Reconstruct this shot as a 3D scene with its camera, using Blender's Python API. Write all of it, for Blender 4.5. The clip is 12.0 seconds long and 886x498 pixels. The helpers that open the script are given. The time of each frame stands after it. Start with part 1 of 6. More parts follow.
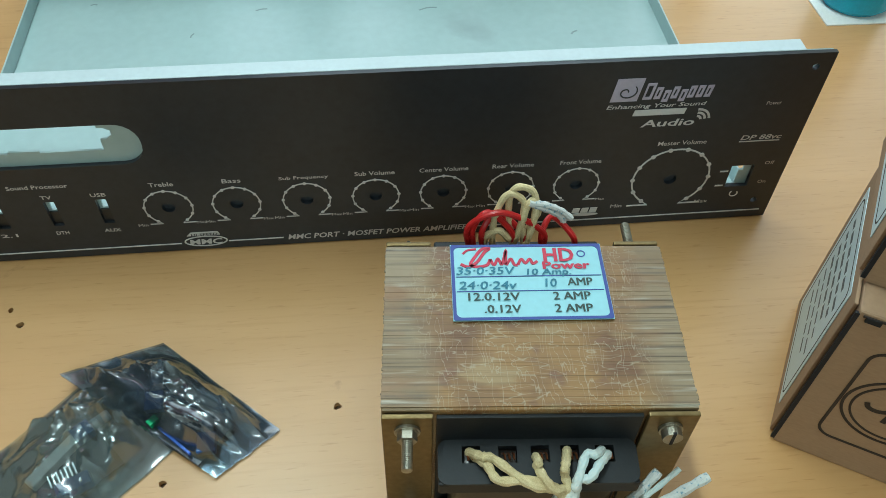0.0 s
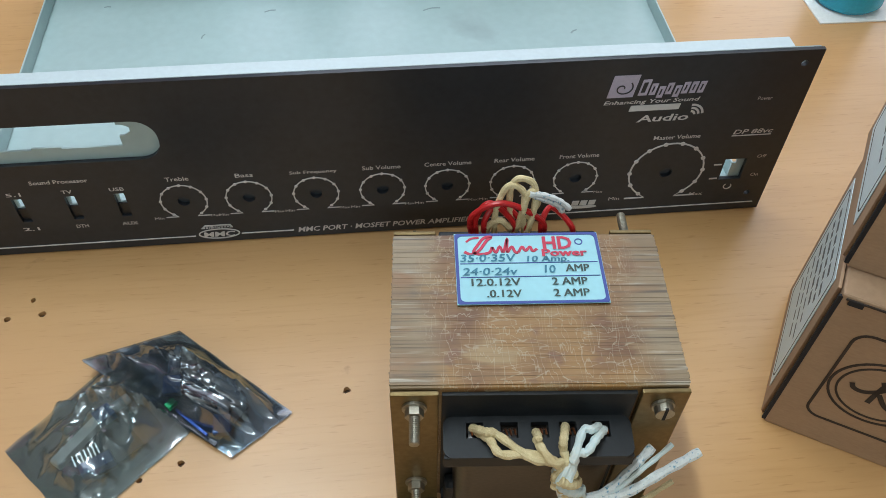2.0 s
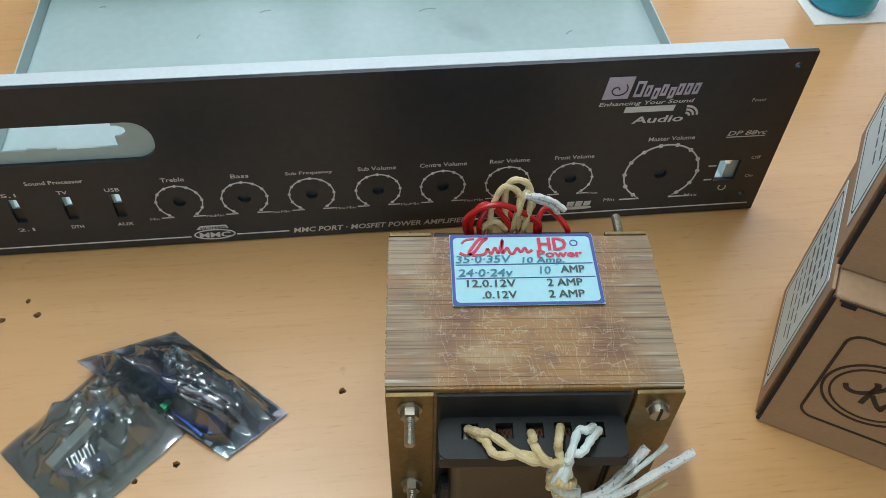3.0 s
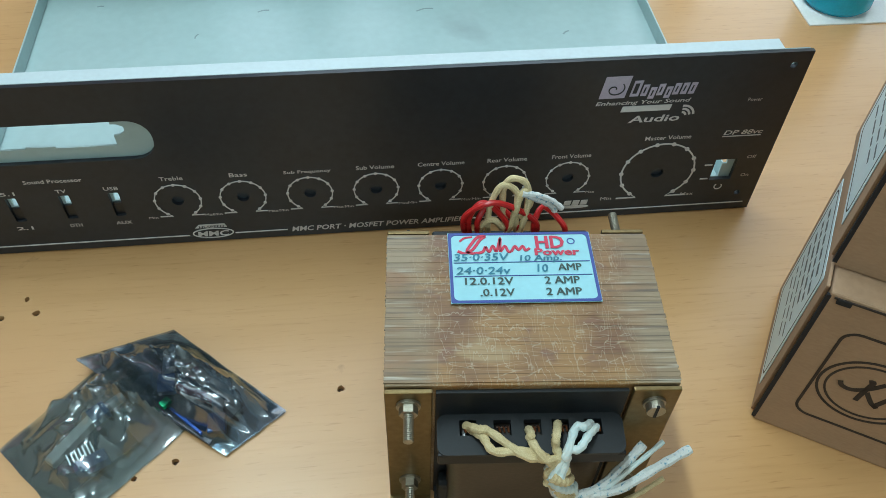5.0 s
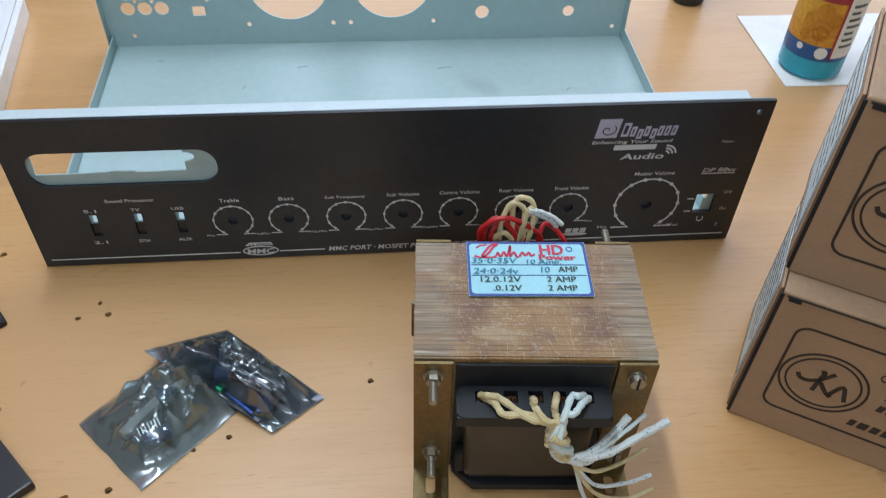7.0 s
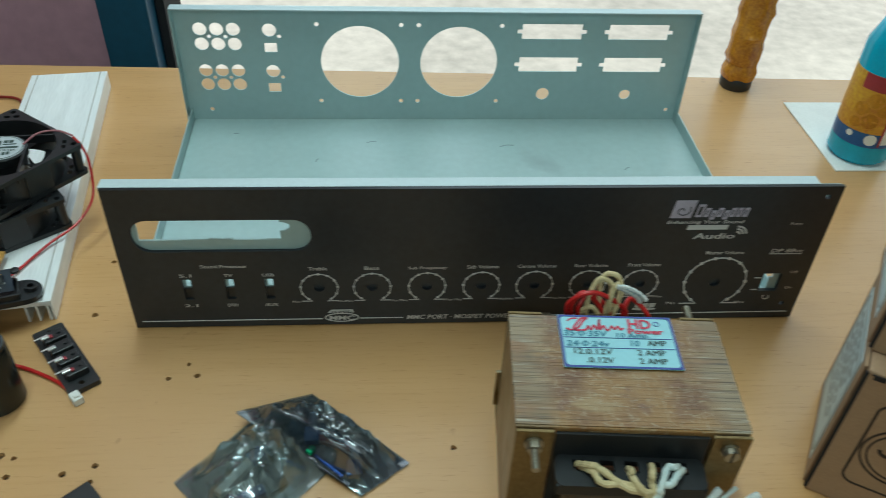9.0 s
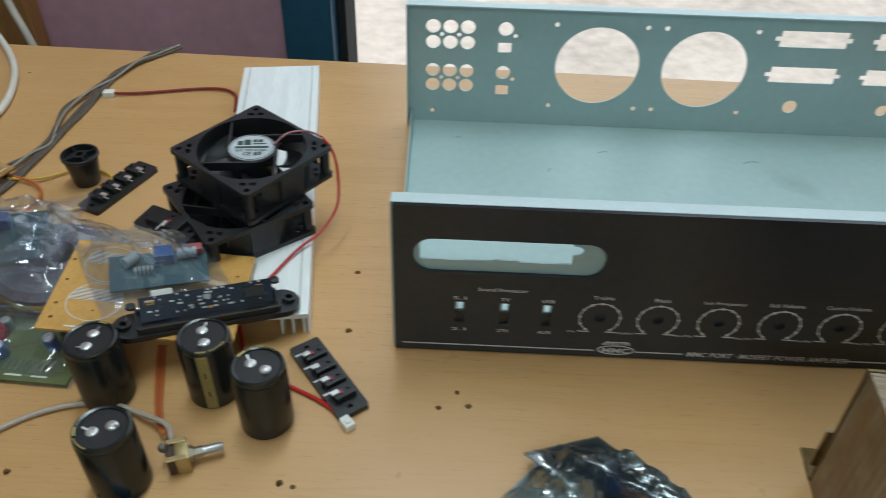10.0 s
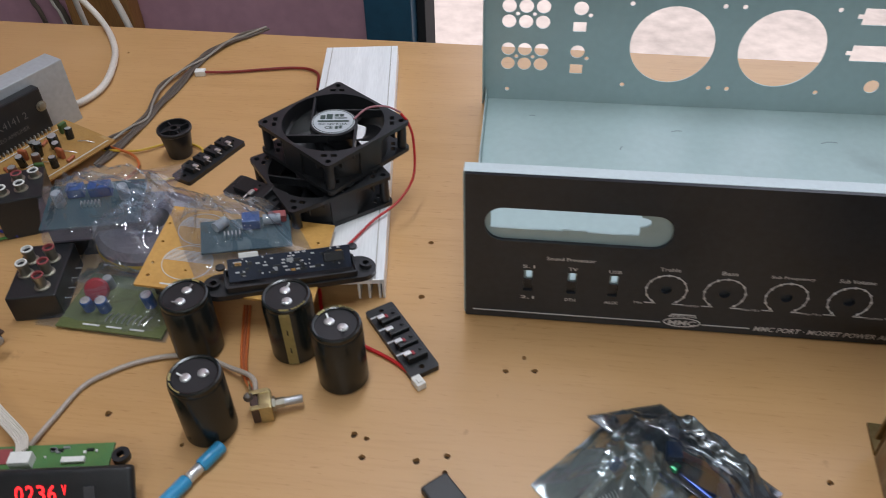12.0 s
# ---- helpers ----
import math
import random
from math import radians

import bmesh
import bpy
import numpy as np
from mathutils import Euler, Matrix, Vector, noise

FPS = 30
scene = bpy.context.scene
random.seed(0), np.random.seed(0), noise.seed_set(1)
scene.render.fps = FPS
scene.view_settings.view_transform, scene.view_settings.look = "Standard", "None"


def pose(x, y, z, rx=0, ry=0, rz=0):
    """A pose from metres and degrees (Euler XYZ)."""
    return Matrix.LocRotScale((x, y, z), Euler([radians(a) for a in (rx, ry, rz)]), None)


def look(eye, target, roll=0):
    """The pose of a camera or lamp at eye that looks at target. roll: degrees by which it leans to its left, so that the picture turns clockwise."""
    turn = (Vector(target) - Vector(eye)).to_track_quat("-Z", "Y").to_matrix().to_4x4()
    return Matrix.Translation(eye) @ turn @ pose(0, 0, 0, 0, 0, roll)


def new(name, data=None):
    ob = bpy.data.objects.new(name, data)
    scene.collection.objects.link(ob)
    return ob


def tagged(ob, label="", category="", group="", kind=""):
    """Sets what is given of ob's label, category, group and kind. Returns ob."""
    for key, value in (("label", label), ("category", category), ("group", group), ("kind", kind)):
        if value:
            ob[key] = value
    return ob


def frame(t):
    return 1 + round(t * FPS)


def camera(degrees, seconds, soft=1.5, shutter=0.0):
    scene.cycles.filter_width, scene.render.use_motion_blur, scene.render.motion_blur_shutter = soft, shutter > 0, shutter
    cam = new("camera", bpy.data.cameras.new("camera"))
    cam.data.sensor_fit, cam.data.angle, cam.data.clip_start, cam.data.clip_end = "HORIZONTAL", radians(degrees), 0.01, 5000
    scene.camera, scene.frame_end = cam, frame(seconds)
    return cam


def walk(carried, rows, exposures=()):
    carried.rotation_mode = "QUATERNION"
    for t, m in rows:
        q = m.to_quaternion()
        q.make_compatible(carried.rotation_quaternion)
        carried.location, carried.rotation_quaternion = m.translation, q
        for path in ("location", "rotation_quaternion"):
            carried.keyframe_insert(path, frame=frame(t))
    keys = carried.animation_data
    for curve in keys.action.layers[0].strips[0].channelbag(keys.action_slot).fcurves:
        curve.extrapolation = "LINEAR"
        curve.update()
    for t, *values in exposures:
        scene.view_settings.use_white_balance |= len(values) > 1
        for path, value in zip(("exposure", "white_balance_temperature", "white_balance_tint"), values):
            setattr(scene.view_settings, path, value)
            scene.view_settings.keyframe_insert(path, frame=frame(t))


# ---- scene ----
cam = camera(57.5, 12.0, soft=0.85, shutter=0.4)
PATH = [
    (0, (0.237, -0.307, 0.348), (0.394, 0.987, -1.169), 1.7),
    (0.5, (0.236, -0.308, 0.35), (0.389, 0.986, -1.167), 1.6),
    (1, (0.237, -0.308, 0.349), (0.383, 0.988, -1.167), 1.3),
    (1.5, (0.237, -0.313, 0.353), (0.382, 0.982, -1.165), 1.3),
    (2, (0.235, -0.322, 0.358), (0.383, 0.973, -1.159), 1.2),
    (2.5, (0.235, -0.322, 0.359), (0.39, 0.969, -1.16), 1.5),
    (3, (0.235, -0.322, 0.359), (0.394, 0.971, -1.158), 1.6),
    (5, (0.234, -0.324, 0.36), (0.402, 0.969, -1.157), 1.9),
    (5.5, (0.234, -0.326, 0.361), (0.4, 0.968, -1.155), 1.9),
    (6, (0.235, -0.333, 0.362), (0.397, 0.965, -1.151), 1.9),
    (6.5, (0.233, -0.366, 0.378), (0.394, 0.967, -1.105), 1.7),
    (7, (0.22, -0.393, 0.391), (0.379, 1.024, -1.012), 2.1),
    (8.8, (0.193, -0.407, 0.408), (0.334, 1.122, -0.875), 2.6),
    (9, (0.173, -0.404, 0.405), (0.312, 1.129, -0.872), 2.7),
    (9.5, (0.105, -0.385, 0.396), (0.186, 1.153, -0.88), 2.6),
    (10, (0.039, -0.353, 0.388), (0.001, 1.167, -0.912), 1.5),
    (10.5, (0.006, -0.342, 0.385), (-0.121, 1.159, -0.931), 0.2),
    (11, (0.003, -0.345, 0.389), (-0.199, 1.143, -0.931), -1.7),
    (11.5, (0.007, -0.353, 0.392), (-0.208, 1.134, -0.928), -2.0),
    (12, (0.042, -0.376, 0.392), (-0.175, 1.11, -0.929), -1.8),
]
# seconds, stops, kelvin, tint: the picture's tint drifts as the clip's camera balances itself
BALANCE = [(0, 0.55, 6460, 1.9), (0.5, 0.55, 6650, 16.7), (1, 0.55, 6220, 14.4), (1.5, 0.55, 6540, 0.3), (2, 0.55, 6650, 17.7), (2.5, 0.55, 6590, 2.2), (3, 0.55, 6730, 17.8), (5, 0.55, 6250, 5.3), (5.5, 0.55, 6540, 15.8), (6, 0.55, 6150, 14.8), (6.5, 0.55, 6570, 1.8), (7, 0.51, 6270, 21), (9, 0.14, 6450, -0.8), (9.5, 0.12, 6750, 18.7), (10, 0.17, 6570, 9.5), (10.5, 0.2, 7010, 29.8), (11, 0.19, 6370, 27.2), (11.5, 0.21, 6810, 3.2), (12, 0.18, 6820, 26.2)]
walk(cam, [(t, look(eye, target, roll)) for t, eye, target, roll in PATH], BALANCE)

# ---- light and exposure ----
world = bpy.data.worlds.new("sky")
scene.world = world
world.use_nodes = True
wn = world.node_tree.nodes
sky = wn.new("ShaderNodeTexSky")
sky.sky_type, sky.sun_disc = "NISHITA", False
sky.sun_elevation, sky.sun_rotation = radians(60), radians(-90)
world.node_tree.links.new(sky.outputs[0], wn["Background"].inputs[0])
wn["Background"].inputs[1].default_value = 0.12

sun = new("sun", bpy.data.lights.new("sun", "SUN"))
sun.data.energy, sun.data.angle, sun.data.color = 4.0, radians(0.5), (1.0, 0.95, 0.88)
sun.matrix_world = look((-3.0, 2.6, 5.0), (0.3, 2.5, -0.75))


def tube_and_fill_lamp(x, y, z, watts, length, turn=0.0):
    lamp = new("tube_fill_lamp", bpy.data.lights.new("tube_fill_lamp", "AREA"))
    lamp.data.shape, lamp.data.size, lamp.data.size_y = "RECTANGLE", length, 0.10
    lamp.data.energy, lamp.data.color = watts, (0.80, 1.0, 1.05)
    lamp.matrix_world = pose(x, y, z, 0, 0, turn)
    return lamp


tube_and_fill_lamp(-0.12, 0.24, 1.80, 16.0, 1.2, 82)
# unseen fill lamp, added to brighten the faces turned south
tube_and_fill_lamp(0.4, -2.1, 1.80, 14.5, 1.2, 0)
# daylight entering by the doorway
day = new("doorway_daylight", bpy.data.lights.new("doorway_daylight", "AREA"))
day.data.shape, day.data.size, day.data.size_y = "RECTANGLE", 1.35, 1.3
day.data.energy, day.data.color = 6.0, (0.86, 0.97, 1.0)
day.matrix_world = look((0.57, 0.70, 0.72), (0.45, -0.6, 0.0))


# ---- materials ----
def material(name, color, rough=0.5, metal=0.0, vary=0.12, grain=40.0, bump=0.05, coat=0.0, spread=None, stretch=(1, 1, 1), wear=0.0, wear_color=(0.1, 0.08, 0.06)):
    """A principled surface with grain and stains at two scales."""
    m = bpy.data.materials.new(name)
    m.use_nodes = True
    n, link = m.node_tree.nodes, m.node_tree.links.new
    p = n["Principled BSDF"]
    p.inputs["Roughness"].default_value, p.inputs["Metallic"].default_value = rough, metal
    p.inputs["Coat Weight"].default_value = coat
    co, mp = n.new("ShaderNodeTexCoord"), n.new("ShaderNodeMapping")
    mp.inputs["Scale"].default_value = stretch
    link(co.outputs["Object"], mp.inputs["Vector"])
    fine, broad = n.new("ShaderNodeTexNoise"), n.new("ShaderNodeTexNoise")
    fine.inputs["Scale"].default_value, broad.inputs["Scale"].default_value = grain * 12, grain
    fine.inputs["Detail"].default_value = broad.inputs["Detail"].default_value = 5
    link(mp.outputs[0], fine.inputs["Vector"]), link(mp.outputs[0], broad.inputs["Vector"])
    add = n.new("ShaderNodeMath")
    add.operation = "ADD"
    link(fine.outputs[0], add.inputs[0]), link(broad.outputs[0], add.inputs[1])
    ramp = n.new("ShaderNodeMapRange")
    ramp.inputs["From Min"].default_value, ramp.inputs["From Max"].default_value = 0.6, 1.4
    link(add.outputs[0], ramp.inputs["Value"])
    mix = n.new("ShaderNodeMix")
    mix.data_type = "RGBA"
    other = spread or [c * (1 - 2 * vary) for c in color]
    mix.inputs["A"].default_value = (*other, 1)
    mix.inputs["B"].default_value = (*[min(1, c * (1 + vary * 0.4)) for c in color], 1)
    link(ramp.outputs[0], mix.inputs["Factor"])
    out = mix.outputs["Result"]
    if wear:
        w = n.new("ShaderNodeTexNoise")
        w.inputs["Scale"].default_value, w.inputs["Detail"].default_value = grain * 0.6, 9
        link(co.outputs["Object"], w.inputs["Vector"])
        wr = n.new("ShaderNodeMapRange")
        wr.inputs["From Min"].default_value, wr.inputs["From Max"].default_value = 0.66 - wear * 0.2, 0.78 - wear * 0.2
        link(w.outputs[0], wr.inputs["Value"])
        wm = n.new("ShaderNodeMix")
        wm.data_type = "RGBA"
        wm.inputs["B"].default_value = (*wear_color, 1)
        link(out, wm.inputs["A"]), link(wr.outputs[0], wm.inputs["Factor"])
        out = wm.outputs["Result"]
    link(out, p.inputs["Base Color"])
    rr = n.new("ShaderNodeMapRange")
    rr.inputs["To Min"].default_value, rr.inputs["To Max"].default_value = max(0.02, rough - 0.08), min(1, rough + 0.08)
    link(broad.outputs[0], rr.inputs["Value"]), link(rr.outputs[0], p.inputs["Roughness"])
    if bump:
        b = n.new("ShaderNodeBump")
        b.inputs["Strength"].default_value, b.inputs["Distance"].default_value = bump, 0.0006
        link(fine.outputs[0], b.inputs["Height"]), link(b.outputs[0], p.inputs["Normal"])
    return m


def film_material(name, tint, gloss, rough=0.06, irid=0.0, sheen_haze=0.1, ripple=0.14, sheen_milk_color=(0.58, 0.78, 0.97), scale=48):
    """Thin clear or smoky plastic film: part of the light passes, part is mirrored off its folds, and a diffuse tint
    paints its milky sheen.
    """
    m = bpy.data.materials.new(name)
    m.use_nodes = True
    n, link = m.node_tree.nodes, m.node_tree.links.new
    n.remove(n["Principled BSDF"])
    clear, shine, mix, fres = n.new("ShaderNodeBsdfTransparent"), n.new("ShaderNodeBsdfGlossy"), n.new("ShaderNodeMixShader"), n.new("ShaderNodeLayerWeight")
    clear.inputs[0].default_value = (*tint, 1)
    shine.inputs["Roughness"].default_value = rough
    fres.inputs["Blend"].default_value = 0.5
    steep = n.new("ShaderNodeMath")
    steep.operation = "POWER"
    steep.inputs[1].default_value = 4.0
    link(fres.outputs["Facing"], steep.inputs[0])
    co, tex, bump = n.new("ShaderNodeTexCoord"), n.new("ShaderNodeTexNoise"), n.new("ShaderNodeBump")
    tex.inputs["Scale"].default_value, tex.inputs["Detail"].default_value = scale, 3
    bump.inputs["Strength"].default_value, bump.inputs["Distance"].default_value = ripple, 0.003
    link(co.outputs["Object"], tex.inputs["Vector"]), link(tex.outputs[0], bump.inputs["Height"])
    link(bump.outputs[0], shine.inputs["Normal"]), link(bump.outputs[0], fres.inputs["Normal"])
    if irid:
        hue = n.new("ShaderNodeMix")
        hue.data_type = "RGBA"
        hue.inputs["A"].default_value, hue.inputs["B"].default_value = (0.62, 0.92, 0.92, 1), (0.92, 0.74, 0.80, 1)
        t2 = n.new("ShaderNodeTexNoise")
        t2.inputs["Scale"].default_value = 30
        link(co.outputs["Object"], t2.inputs["Vector"]), link(t2.outputs[0], hue.inputs["Factor"]), link(hue.outputs["Result"], shine.inputs[0])
    f = n.new("ShaderNodeMath")
    f.operation = "MULTIPLY_ADD"
    f.inputs[1].default_value, f.inputs[2].default_value = 0.85, gloss
    link(steep.outputs[0], f.inputs[0]), link(f.outputs[0], mix.inputs[0])
    # diffuse tint: the film's own milkiness plus a painted sheen of the room
    sheen_milk, soft_mix = n.new("ShaderNodeBsdfDiffuse"), n.new("ShaderNodeMixShader")
    sheen_milk.inputs[0].default_value, soft_mix.inputs[0].default_value = (*sheen_milk_color, 1), sheen_haze
    link(clear.outputs[0], soft_mix.inputs[1]), link(sheen_milk.outputs[0], soft_mix.inputs[2])
    link(soft_mix.outputs[0], mix.inputs[1]), link(shine.outputs[0], mix.inputs[2]), link(mix.outputs[0], n["Material Output"].inputs[0])
    return m


def glow_material(name, color, strength):
    m = bpy.data.materials.new(name)
    m.use_nodes = True
    p = m.node_tree.nodes["Principled BSDF"]
    p.inputs["Base Color"].default_value = (*color, 1)
    p.inputs["Emission Color"].default_value, p.inputs["Emission Strength"].default_value = (*color, 1), strength
    return m


def wood_material():
    """Beech-coloured laminate: long fine grain along the table, short dark flecks, broad uneven tone."""
    m = bpy.data.materials.new("beech_laminate")
    m.use_nodes = True
    n, link = m.node_tree.nodes, m.node_tree.links.new
    p = n["Principled BSDF"]
    p.inputs["Coat Weight"].default_value, p.inputs["Coat Roughness"].default_value = 0.45, 0.26
    co = n.new("ShaderNodeTexCoord")

    def tex(scale, stretch, detail=4):
        mp, t = n.new("ShaderNodeMapping"), n.new("ShaderNodeTexNoise")
        mp.inputs["Scale"].default_value = stretch
        t.inputs["Scale"].default_value, t.inputs["Detail"].default_value = scale, detail
        link(co.outputs["Object"], mp.inputs["Vector"]), link(mp.outputs[0], t.inputs["Vector"])
        return t.outputs[0]

    def blend(a, b, fac, lo, hi):
        r, x = n.new("ShaderNodeMapRange"), n.new("ShaderNodeMix")
        x.data_type = "RGBA"
        r.inputs["From Min"].default_value, r.inputs["From Max"].default_value = lo, hi
        link(fac, r.inputs["Value"]), link(r.outputs[0], x.inputs["Factor"])
        for v, s in ((a, "A"), (b, "B")):
            if isinstance(v, tuple):
                x.inputs[s].default_value = (*v, 1)
            else:
                link(v, x.inputs[s])
        return x.outputs["Result"]

    c = blend((0.520, 0.283, 0.106), (0.565, 0.313, 0.127), tex(9, (0.5, 5, 1)), 0.3, 0.7)
    c = blend(c, (0.480, 0.252, 0.090), tex(70, (0.35, 6, 1)), 0.50, 0.85)
    c = blend(c, (0.395, 0.186, 0.060), tex(320, (0.25, 2.0, 1), 2), 0.62, 0.80)
    c = blend(c, (0.580, 0.330, 0.148), tex(5, (1, 1, 1)), 0.45, 0.8)
    c = blend(c, (0.375, 0.196, 0.076), tex(40, (1, 1, 1), 8), 0.70, 0.76)
    link(c, p.inputs["Base Color"])
    r = n.new("ShaderNodeMapRange")
    r.inputs["To Min"].default_value, r.inputs["To Max"].default_value = 0.34, 0.52
    link(tex(14, (1, 1, 1)), r.inputs["Value"]), link(r.outputs[0], p.inputs["Roughness"])
    b = n.new("ShaderNodeBump")
    b.inputs["Strength"].default_value, b.inputs["Distance"].default_value = 0.06, 0.0004
    link(tex(170, (0.35, 3.5, 1), 2), b.inputs["Height"]), link(b.outputs[0], p.inputs["Normal"])
    return m


def lamination_material():
    """Edges of thin steel sheets under old varnish: fine lines along the stack, rusty and grey patches, pale scratches."""
    m = bpy.data.materials.new("varnished_lamination")
    m.use_nodes = True
    n, link = m.node_tree.nodes, m.node_tree.links.new
    p = n["Principled BSDF"]
    p.inputs["Metallic"].default_value, p.inputs["Coat Weight"].default_value, p.inputs["Coat Roughness"].default_value = 0.1, 0.25, 0.2
    co = n.new("ShaderNodeTexCoord")

    def tex(scale, stretch, detail=4):
        mp, t = n.new("ShaderNodeMapping"), n.new("ShaderNodeTexNoise")
        mp.inputs["Scale"].default_value = stretch
        t.inputs["Scale"].default_value, t.inputs["Detail"].default_value = scale, detail
        link(co.outputs["Object"], mp.inputs["Vector"]), link(mp.outputs[0], t.inputs["Vector"])
        return t.outputs[0]

    def blend(a, b, fac, lo, hi):
        r, x = n.new("ShaderNodeMapRange"), n.new("ShaderNodeMix")
        x.data_type = "RGBA"
        r.inputs["From Min"].default_value, r.inputs["From Max"].default_value = lo, hi
        link(fac, r.inputs["Value"]), link(r.outputs[0], x.inputs["Factor"])
        for v, k in ((a, "A"), (b, "B")):
            if isinstance(v, tuple):
                x.inputs[k].default_value = (*v, 1)
            else:
                link(v, x.inputs[k])
        return x.outputs["Result"]

    def band(fac, mid, wide):
        d, a, r = n.new("ShaderNodeMath"), n.new("ShaderNodeMath"), n.new("ShaderNodeMapRange")
        d.operation, a.operation = "SUBTRACT", "ABSOLUTE"
        d.inputs[1].default_value = mid
        r.inputs["From Min"].default_value, r.inputs["From Max"].default_value = wide, 0.0
        link(fac, d.inputs[0]), link(d.outputs[0], a.inputs[0]), link(a.outputs[0], r.inputs["Value"])
        return r.outputs[0]

    def times(a, b):
        x = n.new("ShaderNodeMath")
        x.operation = "MULTIPLY"
        for v, k in ((a, 0), (b, 1)):
            if isinstance(v, float):
                x.inputs[k].default_value = v
            else:
                link(v, x.inputs[k])
        return x.outputs[0]

    # an uneven coat of amber varnish over the middle of the stack
    sep, wob = n.new("ShaderNodeSeparateXYZ"), n.new("ShaderNodeMath")
    link(co.outputs["Object"], sep.inputs[0])
    wob.operation = "MULTIPLY_ADD"
    wob.inputs[1].default_value = 0.030
    link(tex(45, (1, 0.7, 1), 6), wob.inputs[0]), link(sep.outputs[0], wob.inputs[2])
    coat = n.new("ShaderNodeMapRange")
    coat.inputs["From Min"].default_value, coat.inputs["From Max"].default_value = 0.047, 0.034
    mid = n.new("ShaderNodeMath")
    mid.operation = "SUBTRACT"
    mid.inputs[1].default_value = 0.072
    dist = n.new("ShaderNodeMath")
    dist.operation = "ABSOLUTE"
    link(wob.outputs[0], mid.inputs[0]), link(mid.outputs[0], dist.inputs[0]), link(dist.outputs[0], coat.inputs["Value"])
    varnish = coat.outputs[0]
    # bare sheet edges: grey-tan lines of uneven width
    bare = blend((0.255, 0.185, 0.105), (0.185, 0.115, 0.050), tex(38, (0.35, 1, 1), 6), 0.42, 0.60)
    bare = blend(bare, (0.085, 0.058, 0.032), tex(640, (0.012, 1, 0.02), 3), 0.50, 0.68)
    bare = blend(bare, (0.40, 0.35, 0.27), tex(420, (0.05, 1, 0.02), 2), 0.60, 0.74)
    bare = blend(bare, (0.22, 0.115, 0.045), tex(60, (0.5, 1.2, 1), 7), 0.52, 0.66)
    rust = blend((0.255, 0.130, 0.036), (0.140, 0.058, 0.017), tex(48, (0.8, 1, 1), 8), 0.38, 0.62)
    rust = blend(rust, (0.29, 0.185, 0.080), tex(75, (0.5, 1.3, 1), 9), 0.54, 0.66)
    rust = blend(rust, (0.17, 0.075, 0.032), tex(110, (0.7, 1, 1), 8), 0.60, 0.70)
    rust = blend(rust, (0.12, 0.075, 0.035), times(tex(640, (0.012, 1, 0.02), 3), 1.0), 0.56, 0.78)
    c = blend(bare, rust, varnish, 0.0, 1.0)
    c = blend(c, (0.44, 0.37, 0.25), times(times(band(tex(150, (2.6, 0.5, 1), 1), 0.50, 0.018), varnish), 0.5), 0.0, 1.0)
    c = blend(c, (0.42, 0.36, 0.25), times(times(band(tex(150, (0.5, 2.2, 1), 1), 0.55, 0.020), varnish), 0.5), 0.0, 1.0)
    link(c, p.inputs["Base Color"])
    r = n.new("ShaderNodeMapRange")
    r.inputs["To Min"].default_value, r.inputs["To Max"].default_value = 0.30, 0.60
    link(tex(90, (1, 1, 1)), r.inputs["Value"]), link(r.outputs[0], p.inputs["Roughness"])
    b = n.new("ShaderNodeBump")
    b.inputs["Strength"].default_value, b.inputs["Distance"].default_value = 0.35, 0.0005
    link(tex(105, (0.8, 1, 1), 5), b.inputs["Height"]), link(b.outputs[0], p.inputs["Normal"])
    return m


WOOD = wood_material()
HOLE = material("hole_dark", (0.10, 0.06, 0.03), 0.9)
GREY = material("grey_teal_paint", (0.390, 0.510, 0.510), 0.40, vary=0.05, grain=12, bump=0.02, wear=0.12, wear_color=(0.25, 0.31, 0.32))
SCUFF = material("grey_scuff", (0.28, 0.35, 0.355), 0.6)
# paler than GREY to paint the highlight on the cabinet lips; also lamp housings
LIT_LIP_AND_HOUSING = material("lit_lip_and_housing_grey", (0.50, 0.58, 0.60), 0.4, vary=0.05, grain=30, bump=0.02)
BLACK = material("black_acrylic", (0.024, 0.029, 0.036), 0.42, vary=0.2, grain=20, bump=0.01)
HOLE_SHADE = material("shaft_hole_shade", (0.035, 0.045, 0.055), 0.5, vary=0.2)
PRINT = material("white_print", (0.62, 0.62, 0.62), 0.5, vary=0.05)
PRINT_LILAC = material("lilac_print", (0.50, 0.46, 0.58), 0.5, vary=0.08)
IRON = lamination_material()
BRASS = material("passivated_brass_steel", (0.205, 0.150, 0.070), 0.36, 0.8, vary=0.3, grain=30, spread=(0.13, 0.085, 0.030), wear=0.3, wear_color=(0.30, 0.25, 0.16))
STEEL = material("zinc_steel", (0.42, 0.39, 0.32), 0.42, 0.95, vary=0.15, grain=200)
TIN = material("tinned_metal", (0.82, 0.83, 0.83), 0.30, 0.8, vary=0.1, grain=200)
PLASTIC = material("black_plastic", (0.018, 0.019, 0.021), 0.38, vary=0.2, grain=80, bump=0.04)
BOBBIN = material("dark_bobbin_plastic", (0.006, 0.009, 0.012), 0.55, vary=0.3, grain=50, bump=0.1)
TAPE = material("brown_insulation", (0.034, 0.023, 0.016), 0.32, vary=0.35, grain=40, bump=0.1, coat=0.2)
COPPER = material("copper_wire", (0.5, 0.18, 0.08), 0.35, 0.9)
SLEEVE = material("cream_cotton_sleeve", (0.70, 0.60, 0.36), 0.8, vary=0.25, grain=200, bump=0.5, spread=(0.46, 0.33, 0.15))
